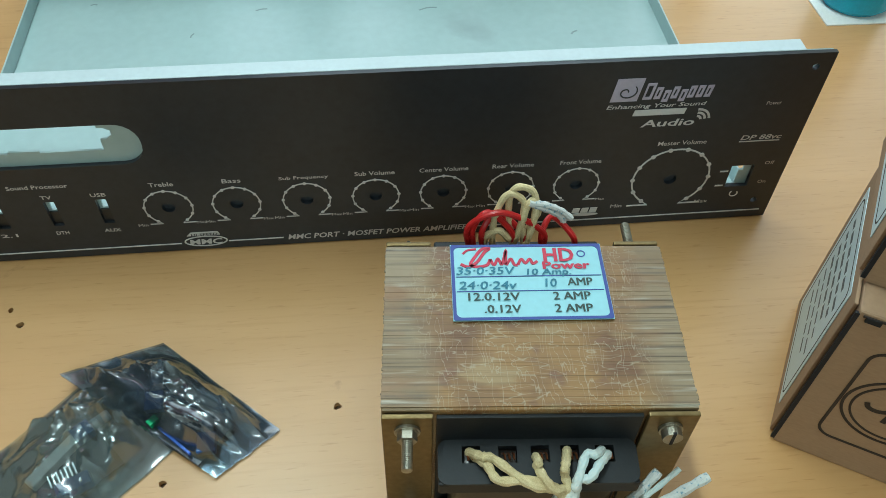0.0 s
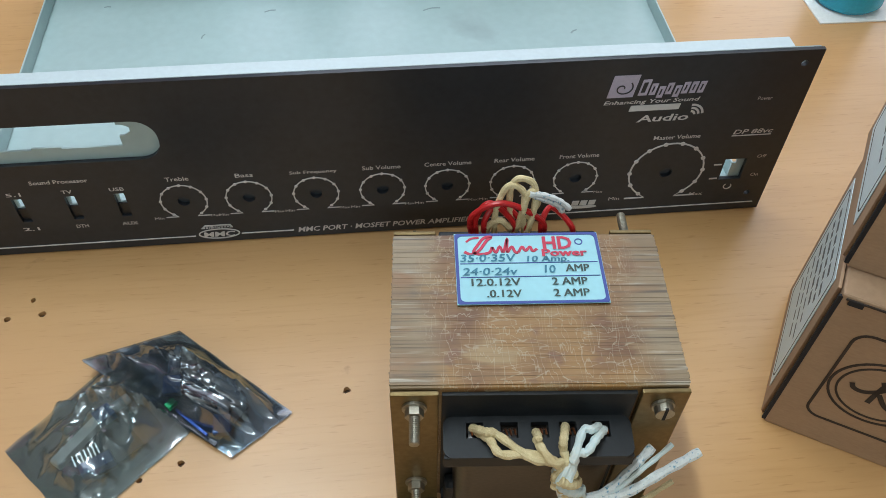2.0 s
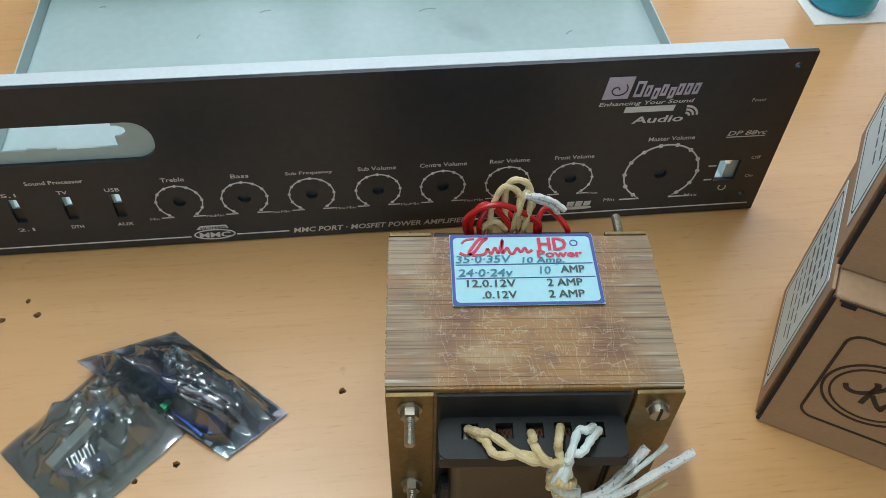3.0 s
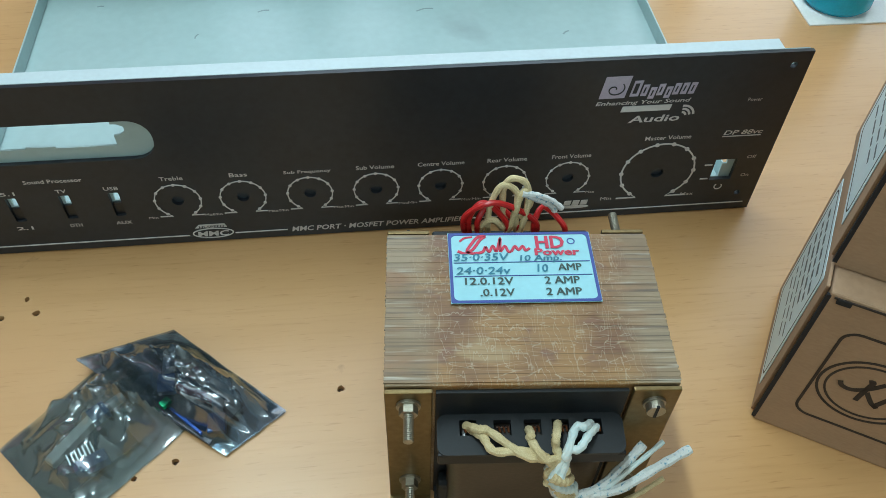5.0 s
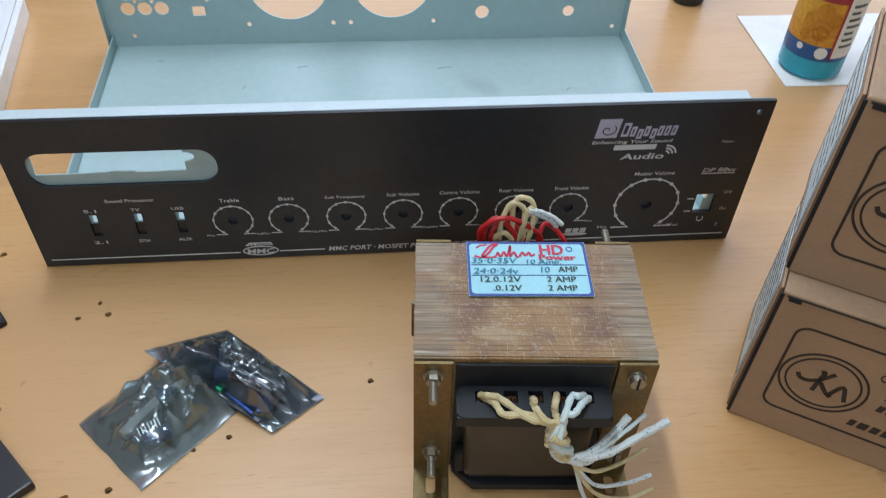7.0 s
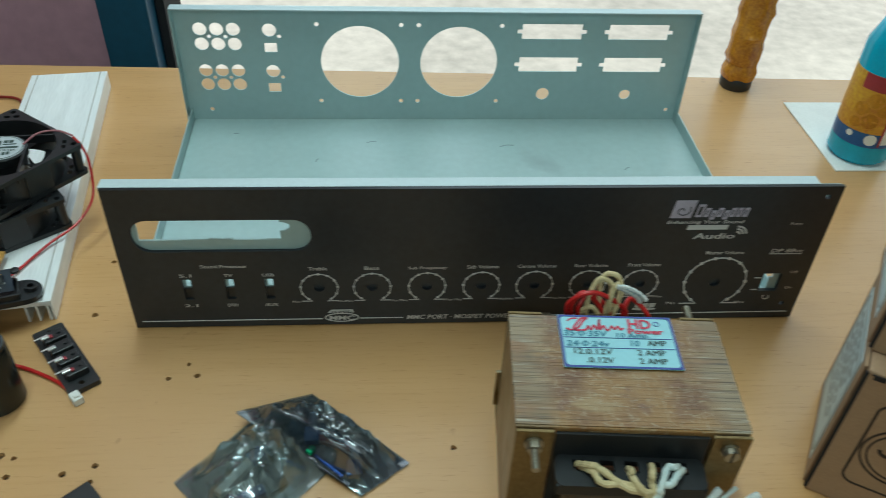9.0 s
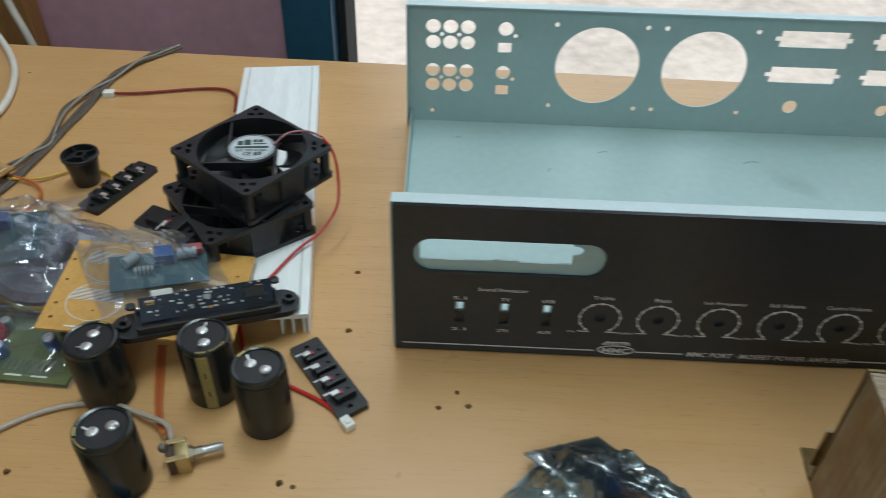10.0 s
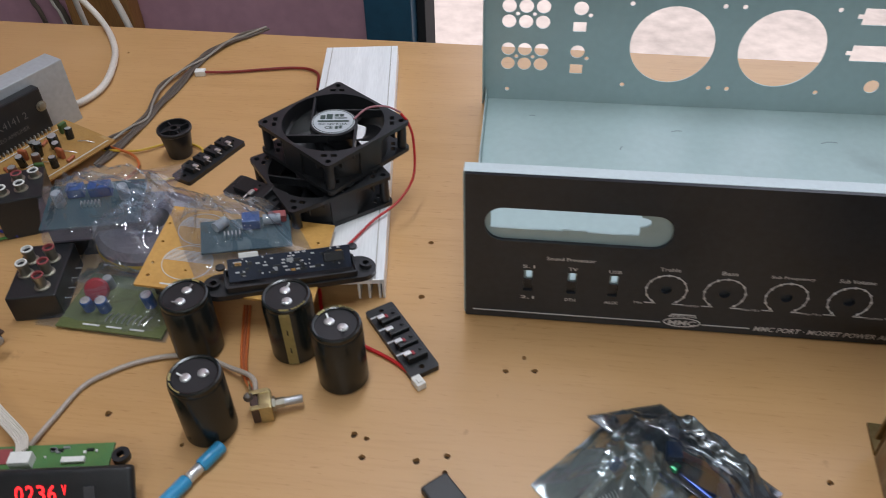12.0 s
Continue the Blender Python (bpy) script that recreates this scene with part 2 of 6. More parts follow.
SLEEVE_WHITE = material("white_glass_sleeve", (0.68, 0.68, 0.61), 0.75, vary=0.1, grain=90, bump=0.5, spread=(0.50, 0.66, 0.68))
SLEEVE_FLECK = material("blue_flecked_sleeve", (0.76, 0.78, 0.75), 0.75, vary=0.1, grain=1100, bump=0.3, wear=0.45, wear_color=(0.10, 0.30, 0.42))
RED_WIRE = material("red_pvc", (0.52, 0.015, 0.015), 0.35, vary=0.1)
WHITE_WIRE = material("off_white_pvc", (0.66, 0.60, 0.53), 0.45, vary=0.08)
BEIGE_WIRE = material("dusty_beige_pvc", (0.46, 0.38, 0.32), 0.5, vary=0.12)
GREY_WIRE = material("grey_pvc", (0.115, 0.085, 0.065), 0.45, vary=0.15)
ORANGE_WIRE = material("orange_pvc", (0.55, 0.13, 0.03), 0.4, vary=0.1)
YELLOW_WIRE = material("yellow_pvc", (0.62, 0.38, 0.04), 0.4, vary=0.1)
LABEL_BLUE = material("pale_blue_paper", (0.28, 0.58, 0.64), 0.3, vary=0.05, grain=30, coat=0.3)
LABEL_PALE = material("pale_label_paper", (0.60, 0.72, 0.74), 0.4, vary=0.06, grain=30)
INK_RED = material("red_ink", (0.55, 0.02, 0.06), 0.5, vary=0.05)
INK_NAVY = material("navy_ink", (0.03, 0.06, 0.28), 0.5, vary=0.05)
INK_TEAL = material("teal_pen", (0.02, 0.20, 0.30), 0.5, vary=0.2)
INK_DARK = material("dark_ink", (0.03, 0.06, 0.05), 0.5, vary=0.1)
CARD = material("brown_cardboard", (0.385, 0.24, 0.14), 0.75, vary=0.1, grain=25, bump=0.15, stretch=(1, 1, 3))
LABEL_INK = material("faded_label_ink", (0.10, 0.12, 0.12), 0.6, vary=0.15)
CARD_INK = material("brown_carton_ink", (0.035, 0.022, 0.016), 0.7, vary=0.15)
ALU = material("extruded_aluminium", (0.91, 0.92, 0.92), 0.36, 0.12, vary=0.1, grain=14, stretch=(6, 0.3, 1), wear=0.2, wear_color=(0.70, 0.72, 0.74))
PINK = material("pink_wall_paint", (0.54, 0.29, 0.355), 0.75, vary=0.12, grain=4, bump=0.25, wear=0.15, wear_color=(0.24, 0.12, 0.13))
BLUE = material("blue_gloss_paint", (0.012, 0.080, 0.14), 0.35, vary=0.15, grain=8)
DARK = material("dark_gap", (0.01, 0.01, 0.012), 0.8)
DOORWOOD = material("orange_stained_wood", (0.38, 0.17, 0.05), 0.5, vary=0.25, grain=15, stretch=(4, 4, 0.3))
SAND = material("pale_ground", (0.59, 0.56, 0.50), 0.9, vary=0.2, grain=1.6, bump=0.3, wear=0.1, wear_color=(0.2, 0.16, 0.12))
PALE = material("pale_wall_paint", (0.55, 0.54, 0.50), 0.85, vary=0.08, grain=3)
PLASTER = material("white_ceiling", (0.75, 0.74, 0.7), 0.9, vary=0.05, grain=3)
FLOOR = material("cement_floor", (0.30, 0.28, 0.26), 0.6, vary=0.15, grain=3)
ALU_DULL = material("dull_aluminium", (0.50, 0.53, 0.55), 0.45, 0.35, vary=0.1, grain=20)
KNURL_DARK = material("dim_grey_print", (0.17, 0.16, 0.15), 0.6)
MAUVE = material("mauve_varnish", (0.19, 0.165, 0.185), 0.4, vary=0.25, grain=40)
GREY_BOARD = material("grey_blue_board", (0.035, 0.085, 0.105), 0.5, vary=0.2, grain=50)
BRASS_LIGHT = material("pale_brass", (0.50, 0.40, 0.20), 0.35, 0.8, vary=0.15)
GREY_LIGHT = material("light_grey_pvc", (0.30, 0.265, 0.225), 0.45, vary=0.1)
RED_DARK = material("dark_red_pvc", (0.26, 0.02, 0.015), 0.4, vary=0.15)
GREEN_WIRE = material("green_pvc", (0.04, 0.20, 0.03), 0.4, vary=0.1)
BLUE_WIRE = material("blue_pvc", (0.02, 0.03, 0.25), 0.4, vary=0.1)
RED_GLOW = glow_material("lit_red_segment", (1.0, 0.02, 0.02), 2.5)
PLASTIC_LIGHT = material("grey_button_plastic", (0.06, 0.06, 0.065), 0.4)
PEN_BLUE = material("bright_blue_plastic", (0.02, 0.30, 0.55), 0.3, vary=0.08)
BOTTLE_BLUE = material("turquoise_bottle_plastic", (0.01, 0.38, 0.55), 0.2, vary=0.1)
BAND_BLUE = material("deep_blue_print", (0.01, 0.10, 0.30), 0.35, vary=0.15)
BOTTLE_LABEL = material("orange_yellow_label", (0.70, 0.42, 0.03), 0.4, vary=0.2, grain=25, spread=(0.45, 0.10, 0.02))
AMBER = material("amber_yellow_film", (0.60, 0.27, 0.02), 0.25, vary=0.3, grain=30, spread=(0.30, 0.09, 0.01))
LAMP = glow_material("lit_tube", (0.80, 1.0, 1.05), 6.0)


# ---- mesh helpers ----
def mesh_of(bm, name, mat, smooth=False):
    me = bpy.data.meshes.new(name)
    bm.to_mesh(me)
    bm.free()
    me.materials.append(mat)
    if smooth:
        me.shade_smooth()
        me.set_sharp_from_angle(angle=radians(38))
    return me


def part(name, bm, mat, parent=None, label="", m=None, smooth=False):
    """One mesh object, of a bmesh or a finished mesh, under a thing or a part."""
    me = bm if isinstance(bm, bpy.types.Mesh) else mesh_of(bm, name, mat, smooth)
    if isinstance(bm, bpy.types.Mesh) and not me.materials:
        me.materials.append(mat)
    ob = new(name, me)
    if parent:
        ob.parent = parent
    if m is not None:
        ob.matrix_basis = m
    return tagged(ob, label)


def thing(name, label, category, m=None, group="", kind=""):
    ob = new(name)
    ob.empty_display_size = 0.02
    ob.matrix_basis = m or Matrix()
    return tagged(ob, label, category, group, kind)


def block(sx, sy, sz, bevel=0.0, at=(0, 0, 0), segs=2, bm=None, turn=None):
    """A bevelled box standing on z = at[2], centred in x and y."""
    b = bmesh.new()
    bmesh.ops.create_cube(b, size=1, matrix=Matrix.Diagonal((sx, sy, sz, 1)))
    if bevel:
        bmesh.ops.bevel(b, geom=b.edges[:], offset=bevel, segments=segs, affect="EDGES", profile=0.6)
    mt = Matrix.Translation((at[0], at[1], at[2] + sz / 2)) @ (turn or Matrix())
    bmesh.ops.transform(b, matrix=mt, verts=b.verts)
    return merge(bm, b)


def merge(bm, b):
    if bm is None:
        return b
    me = bpy.data.meshes.new("tmp")
    b.to_mesh(me)
    b.free()
    bm.from_mesh(me)
    bpy.data.meshes.remove(me)
    return bm


def lathe(profile, steps=32, bm=None, m=None):
    """A turned body about z from (radius, height) pairs."""
    b = bmesh.new()
    rings = []
    for r, z in profile:
        rings.append([b.verts.new((r * math.cos(2 * math.pi * i / steps), r * math.sin(2 * math.pi * i / steps), z)) for i in range(steps)] if r > 1e-6 else [b.verts.new((0, 0, z))])
    for a, c in zip(rings, rings[1:]):
        for i in range(steps):
            j = (i + 1) % steps
            q = [a[i % len(a)], a[j % len(a)], c[j % len(c)], c[i % len(c)]]
            q = [v for k, v in enumerate(q) if v not in q[:k]]
            if len(q) > 2:
                b.faces.new(q)
    bmesh.ops.recalc_face_normals(b, faces=b.faces)
    if m is not None:
        bmesh.ops.transform(b, matrix=m, verts=b.verts)
    return merge(bm, b)


def smooth_path(points, per=8):
    pts = [Vector(p) for p in points]
    pts = [pts[0] * 2 - pts[1]] + pts + [pts[-1] * 2 - pts[-2]]
    out = []
    for a, b, c, d in zip(pts, pts[1:], pts[2:], pts[3:]):
        for k in range(per):
            t = k / per
            out.append(0.5 * ((2 * b) + (c - a) * t + (2 * a - 5 * b + 4 * c - d) * t * t + (3 * b - a - 3 * c + d) * t ** 3))
    return out + [pts[-2]]


def tube(points, r, sides=8, per=8, bm=None, flat=1.0, jitter=0.0):
    """A round or flattened cable swept along a smooth line."""
    line = smooth_path(points, per) if per > 1 else [Vector(p) for p in points]
    b = bmesh.new()
    rings = []
    for i, p in enumerate(line):
        d = (line[min(i + 1, len(line) - 1)] - line[max(i - 1, 0)]).normalized()
        side = d.cross(Vector((0, 0, 1)))
        side = side.normalized() if side.length > 1e-4 else Vector((1, 0, 0))
        up = side.cross(d)
        rr = r * (1 + jitter * math.sin(i * 1.7))
        rings.append([b.verts.new(p + side * rr * math.cos(2 * math.pi * k / sides) + up * rr * flat * math.sin(2 * math.pi * k / sides)) for k in range(sides)])
    for a, c in zip(rings, rings[1:]):
        for k in range(sides):
            b.faces.new((a[k], a[(k + 1) % sides], c[(k + 1) % sides], c[k]))
    b.faces.new(rings[0][::-1]), b.faces.new(rings[-1])
    return merge(bm, b)


def plate(outline, holes, thick):
    """A flat sheet in x and y from z = 0 up, cut through by the holes (loops of points)."""
    cu = bpy.data.curves.new("sheet", "CURVE")
    cu.dimensions, cu.fill_mode, cu.extrude = "2D", "BOTH", thick / 2
    for loop in [outline, *holes]:
        s = cu.splines.new("POLY")
        s.points.add(len(loop) - 1)
        for p, (x, y) in zip(s.points, loop):
            p.co = (x, y, 0, 1)
        s.use_cyclic_u = True
    return curve_mesh(cu, Matrix.Translation((0, 0, thick / 2)))


def curve_mesh(cu, m=None):
    ob = new("tmp", cu)
    deps = bpy.context.evaluated_depsgraph_get()
    me = bpy.data.meshes.new_from_object(ob.evaluated_get(deps))
    bpy.data.objects.remove(ob)
    bpy.data.curves.remove(cu)
    if m is not None:
        me.transform(m)
    me.materials.clear()
    return me


def ring_loop(x, y, r, steps=20, ry=None):
    return [(x + r * math.cos(2 * math.pi * i / steps), y + (ry or r) * math.sin(2 * math.pi * i / steps)) for i in range(steps)]


def rect_loop(x0, y0, x1, y1, r=0.0):
    if not r:
        return [(x0, y0), (x1, y0), (x1, y1), (x0, y1)]
    out = []
    for cx, cy, a in ((x1 - r, y0 + r, -90), (x1 - r, y1 - r, 0), (x0 + r, y1 - r, 90), (x0 + r, y0 + r, 180)):
        out += [(cx + r * math.cos(radians(a + k * 15)), cy + r * math.sin(radians(a + k * 15))) for k in range(7)]
    return out


def stroke(points, w, thick=0.0003, closed=False):
    """A printed line of width w in x and y, as a thin raised strip."""
    b = bmesh.new()
    pts = [Vector((*p, 0)) for p in points]
    n, low, high = len(pts), [], []
    for i, p in enumerate(pts):
        a, c = (pts[i - 1], pts[(i + 1) % n]) if closed else (pts[max(i - 1, 0)], pts[min(i + 1, n - 1)])
        d = (c - a).normalized()
        s = Vector((-d.y, d.x, 0)) * w / 2
        low.append((b.verts.new(p + s), b.verts.new(p - s)))
        high.append((b.verts.new(p + s + Vector((0, 0, thick))), b.verts.new(p - s + Vector((0, 0, thick)))))
    for i in range(n if closed else n - 1):
        j = (i + 1) % n
        b.faces.new((high[i][0], high[i][1], high[j][1], high[j][0]))
        b.faces.new((low[i][0], high[i][0], high[j][0], low[j][0]))
        b.faces.new((high[i][1], low[i][1], low[j][1], high[j][1]))
    bmesh.ops.recalc_face_normals(b, faces=b.faces)
    return b


def words(text, x0, x1, y, height=None, shear=0.0, bold=0.0, thick=0.0003):
    """Lettering in x and y, fitted between x0 and x1 on the line y."""
    cu = bpy.data.curves.new("lettering", "FONT")
    cu.body, cu.size, cu.shear, cu.extrude, cu.offset, cu.resolution_u = text, 1.0, shear, 0.0, bold, 2
    me = curve_mesh(cu)
    xs = [v.co.x for v in me.vertices]
    ys = [v.co.y for v in me.vertices]
    sx = (x1 - x0) / (max(xs) - min(xs))
    sy = height / (max(ys) - min(min(ys), 0)) if height else sx
    me.transform(Matrix.Translation((x0, y, thick)) @ Matrix.Diagonal((sx, sy, 1, 1)) @ Matrix.Translation((-min(xs), 0, 0)))
    return me


def quad(a, b, c, d, u, v):
    return (Vector(a) * (1 - u) + Vector(b) * u) * (1 - v) + (Vector(d) * (1 - u) + Vector(c) * u) * v


def pouch(corners, bulge, seed, cells=52, fold=0.004, flat=0.0015, ridges=()):
    """A crumpled film pouch over four corners: a puffed, creased upper film and a lower one, sealed at the rim."""
    b = bmesh.new()
    rng = random.Random(seed)
    lines = [(rng.uniform(0, math.pi), rng.uniform(0.2, 0.8), rng.uniform(0.2, 0.8), rng.uniform(0.3, 1.0), rng.uniform(0.018, 0.05)) for _ in range(14)]
    grid = [[], []]
    for layer in (0, 1):
        for j in range(cells + 1):
            row = []
            for i in range(cells + 1):
                u, v = i / cells, j / cells
                p = quad(*corners, u, v)
                rim = min(1.0, 6 * min(u, 1 - u, v, 1 - v))
                if layer:
                    h = bulge(u, v) * min(1, rim * 1.1)
                    for ang, pu, pv, amp, wid in lines:
                        d = (u - pu) * math.sin(ang) - (v - pv) * math.cos(ang)
                        along = (u - pu) * math.cos(ang) + (v - pv) * math.sin(ang)
                        h += fold * amp * math.exp(-abs(d) / wid) * math.exp(-(along / 0.35) ** 2) * rim
                    for u0, v0, u1, v1, amp, wid in ridges:
                        run = ((u - u0) * (u1 - u0) + (v - v0) * (v1 - v0)) / ((u1 - u0) ** 2 + (v1 - v0) ** 2)
                        near = min(max(run, 0.0), 1.0)
                        off = math.hypot(u - u0 - near * (u1 - u0), v - v0 - near * (v1 - v0))
                        h += amp * math.exp(-off / wid) * rim
                    h += fold * 0.35 * noise.noise(Vector((u * 7, v * 7, seed))) * rim
                    p = p + Vector((0, 0, h + flat))
                else:
                    p = p + Vector((0, 0, 0.0004 * rim))
                p += Vector((noise.noise(Vector((u * 5, v * 5, seed + 3))), noise.noise(Vector((u * 5, v * 5, seed + 9))), 0)) * 0.0018 * (0.35 + 0.65 * rim)
                row.append(b.verts.new(p))
            grid[layer].append(row)
        for j in range(cells):
            for i in range(cells):
                g = grid[layer]
                q = (g[j][i], g[j][i + 1], g[j + 1][i + 1], g[j + 1][i])
                b.faces.new(q)
    return b

# ---- the room ----
def wall(name, x0, y0, z0, x1, y1, z1, mat, label=""):
    ob = part(name, block(x1 - x0, y1 - y0, z1 - z0, 0.0, ((x0 + x1) / 2, (y0 + y1) / 2, z0)), mat)
    return tagged(ob, label, name.split("_")[0], kind="structure")


GROUND_Z = -0.76
wall("floor", -2.2, -2.6, GROUND_Z - 0.1, 2.4, 0.80, GROUND_Z, FLOOR, "grey cement floor of the room")
wall("wall_north_west", -2.2, 0.66, GROUND_Z, -0.205, 0.80, 1.9, PINK, "pink painted plaster wall, scuffed, behind the table")
wall("wall_north_lintel", -0.205, 0.66, 1.4, 1.3, 0.80, 1.9, PALE, "pale painted wall above the doorway")
wall("wall_north_east", 1.3, 0.66, GROUND_Z, 2.4, 0.80, 1.9, PALE, "pale painted plaster wall beside the doorway")
wall("wall_west", -2.3, -2.6, GROUND_Z, -2.2, 0.80, 1.9, PALE, "pale painted plaster side wall")
wall("wall_east", 2.4, -2.6, GROUND_Z, 2.5, 0.80, 1.9, PALE, "pale painted plaster side wall")
wall("wall_south", -2.3, -2.7, GROUND_Z, 2.5, -2.6, 1.9, PALE, "pale painted plaster wall")
wall("ceiling", -2.3, -2.7, 1.9, 2.5, 0.80, 2.0, PLASTER, "white plaster ceiling")
wall("ground", -60, 0.80, GROUND_Z - 0.12, 60, 90, GROUND_Z - 0.02, SAND, "pale sunlit ground outside the doorway")

frame_post = thing("door_frame", "dark blue gloss painted door frame post at the pink wall", "door frame", kind="structure")
part("post", block(0.066, 0.12, 2.16, 0.003, (-0.172, 0.70, GROUND_Z)), BLUE, frame_post)
part("rebate", block(0.012, 0.09, 2.16, 0.001, (-0.132, 0.72, GROUND_Z)), DARK, frame_post, "dark rebate along the post")
wood_post = part("wooden_post", block(0.094, 0.03, 2.2, 0.004, (-0.583, 0.643, GROUND_Z)), DOORWOOD)
tagged(wood_post, "orange stained wooden post against the pink wall", "post", kind="structure")

# the southern fixture is added out of view, to go with the fill lamp
for n_lamp, (x, y, turn) in enumerate(((-0.12, 0.24, 82), (0.4, -2.1, 0))):
    fixture = thing("tube_fill_fixture", "unseen white ceiling tube light, switched on; southern one added as fill", "ceiling light", pose(x, y, 1.83, 0, 0, turn), group="ceiling tube lights")
    part("housing", block(1.25, 0.13, 0.05, 0.004, (0, 0, 0.02)), LIT_LIP_AND_HOUSING, fixture)
    part("tube", lathe([(0, -0.6), (0.013, -0.6), (0.013, 0.6), (0, 0.6)], 16, m=pose(0, 0, 0.004, 0, 90, 0)), LAMP, fixture, "lit glass tube")

# ---- table ----
table = thing("table", "beech laminate work table with old screw holes", "table", kind="structure")
screw_holes = [(0.042, -0.034), (0.049, -0.044), (0.031, -0.046), (0.212, -0.106), (0.133, -0.139), (0.115, -0.146), (0.074, -0.167), (-0.031, 0.014),
               (-0.054, -0.103), (-0.046, -0.105), (-0.046, -0.118), (-0.015, -0.117), (0.002, -0.112), (0.002, -0.123), (-0.032, 0.071), (-0.205, -0.104),
               (-0.385, 0.338), (-0.152, -0.121), (0.052, -0.170)]
rng = random.Random(4)
loops = []
for x, y in screw_holes:
    r = rng.uniform(0.0013, 0.0022)
    loops.append([(x + r * rng.uniform(0.8, 1.25) * math.cos(a), y + r * rng.uniform(0.8, 1.25) * math.sin(a)) for a in [2 * math.pi * k / 10 for k in range(10)]])
edge_line = [(-1.3, -0.75), (1.3, -0.75), (1.3, 0.345), (-1.3, 0.42)]
part("tabletop", plate(edge_line, loops, 0.003), WOOD, table, m=Matrix.Translation((0, 0, -0.003)))
part("core_board", plate([(-1.299, -0.749), (1.299, -0.749), (1.299, 0.344), (-1.299, 0.419)], [], 0.022), HOLE, table, "dark chipboard under the laminate", Matrix.Translation((0, 0, -0.0252)))
for x, y in ((-1.2, -0.65), (1.2, -0.65), (-1.2, 0.3), (1.2, 0.25)):
    part("leg", block(0.05, 0.05, -GROUND_Z - 0.025, 0.003, (x, y, GROUND_Z)), DOORWOOD, table)


# ---- amplifier cabinet ----
UP = pose(0, 0, 0, 90, 0, 0)  # x stays x, y becomes z, the face looks to the south
cabinet = thing("amplifier_cabinet", "empty open grey-teal amplifier cabinet with black printed front panel", "amplifier cabinet")
W, HGT = 0.465, 0.118
small = [0.1275, 0.163, 0.2, 0.237, 0.2735, 0.3105, 0.347]
KZ = 0.0355


def slanted(x, z0, z1, w, lean=0.0):
    return [(x - w / 2, z0), (x + w / 2, z0), (x + w / 2 - lean, z1), (x - w / 2 - lean, z1)]


cut = rect_loop(0.013, 0.068, 0.125, 0.0935, 0.0115)
front_holes = [cut] + [ring_loop(x, KZ, 0.0034) for x in small] + [ring_loop(0.400, KZ, 0.0036)]
front_holes += [rect_loop(x - 0.0028, 0.0265, x + 0.0028, 0.0445, 0.0006) for x in (0.0412, 0.0688, 0.0948)]
front_holes += [rect_loop(0.4335, 0.027, 0.4465, 0.0432), ring_loop(0.4545, 0.0150, 0.0019, 12), ring_loop(0.4565, 0.1085, 0.0019, 12)]
part("faceplate", plate(rect_loop(0.0012, 0.001, W, HGT - 0.0012), front_holes, 0.0025), BLACK, cabinet, "glossy black front panel with white lettering", pose(0, 0.0025, 0, 90, 0, 0))
inner = [[(0.0165, 0.0755), (0.060, 0.0755), (0.060, 0.0765), (0.075, 0.0765), (0.075, 0.0755), (0.1055, 0.0755), (0.1055, 0.082), (0.1085, 0.0825), (0.1115, 0.0845), (0.1115, 0.0875), (0.1085, 0.0892), (0.1055, 0.0895), (0.1055, 0.0925), (0.0165, 0.0925)]]
inner += [rect_loop(x - 0.0014, 0.036, x + 0.0022, 0.0425) for x in (0.0412, 0.0688, 0.0948)]
inner += [[(0.4345, 0.027), (0.440, 0.027), (0.440, 0.037), (0.4425, 0.037), (0.4425, 0.0432), (0.4345, 0.0432)], ring_loop(0.4545, 0.0150, 0.0019, 12), ring_loop(0.4565, 0.1085, 0.0019, 12)]
part("front_sheet", plate(rect_loop(0.0, 0.0, W - 0.001, HGT - 0.0018), inner, 0.0012), GREY, cabinet, m=pose(0, 0.0042, 0, 90, 0, 0))
# dark discs added so the shaft holes look shaded inside
for x in small + [0.400]:
    part("shaft_shade_disc", lathe([(0, 0.0003), (0.0042, 0.0003), (0.0042, 0.0)], 24, m=pose(x, 0.0029, KZ, 90, 0, 0)), HOLE_SHADE, cabinet, "dark disc added to shade a shaft hole")
# no switches here: black plates stand in for shade low in the slots
for x in (0.0412, 0.0688, 0.0948):
    part("slot_shade_plate", block(0.0054, 0.0010, 0.0085, 0.0001, (x, 0.0022, 0.0268)), PLASTIC, cabinet, "black plate added to shade a switch slot's lower half")
# same sheet as the cabinet, coloured lighter for light caught on the fold
part("top_lip", block(0.450, 0.0090, 0.0014, 0.0004, (0.225, 0.0072, HGT - 0.0024)), LIT_LIP_AND_HOUSING, cabinet, "folded top edge, its highlight painted paler")
part("left_lip", block(0.0012, 0.010, HGT - 0.004, 0.0003, (0.0002, 0.0095, 0.0005)), GREY, cabinet)
part("right_lip", block(0.0012, 0.008, HGT - 0.0045, 0.0003, (0.4494, 0.0075, 0.0021)), GREY, cabinet)
tray_x0, tray_x1, REAR = -0.008, 0.4575, 0.277
part("tray", plate([(0.0, 0.003), (0.456, 0.003), (tray_x1, REAR), (tray_x0, REAR)], [ring_loop(0.02, 0.05, 0.002, 10), ring_loop(0.44, 0.05, 0.002, 10)], 0.0014), GREY, cabinet, m=Matrix.Translation((0, 0, 0.0006)))
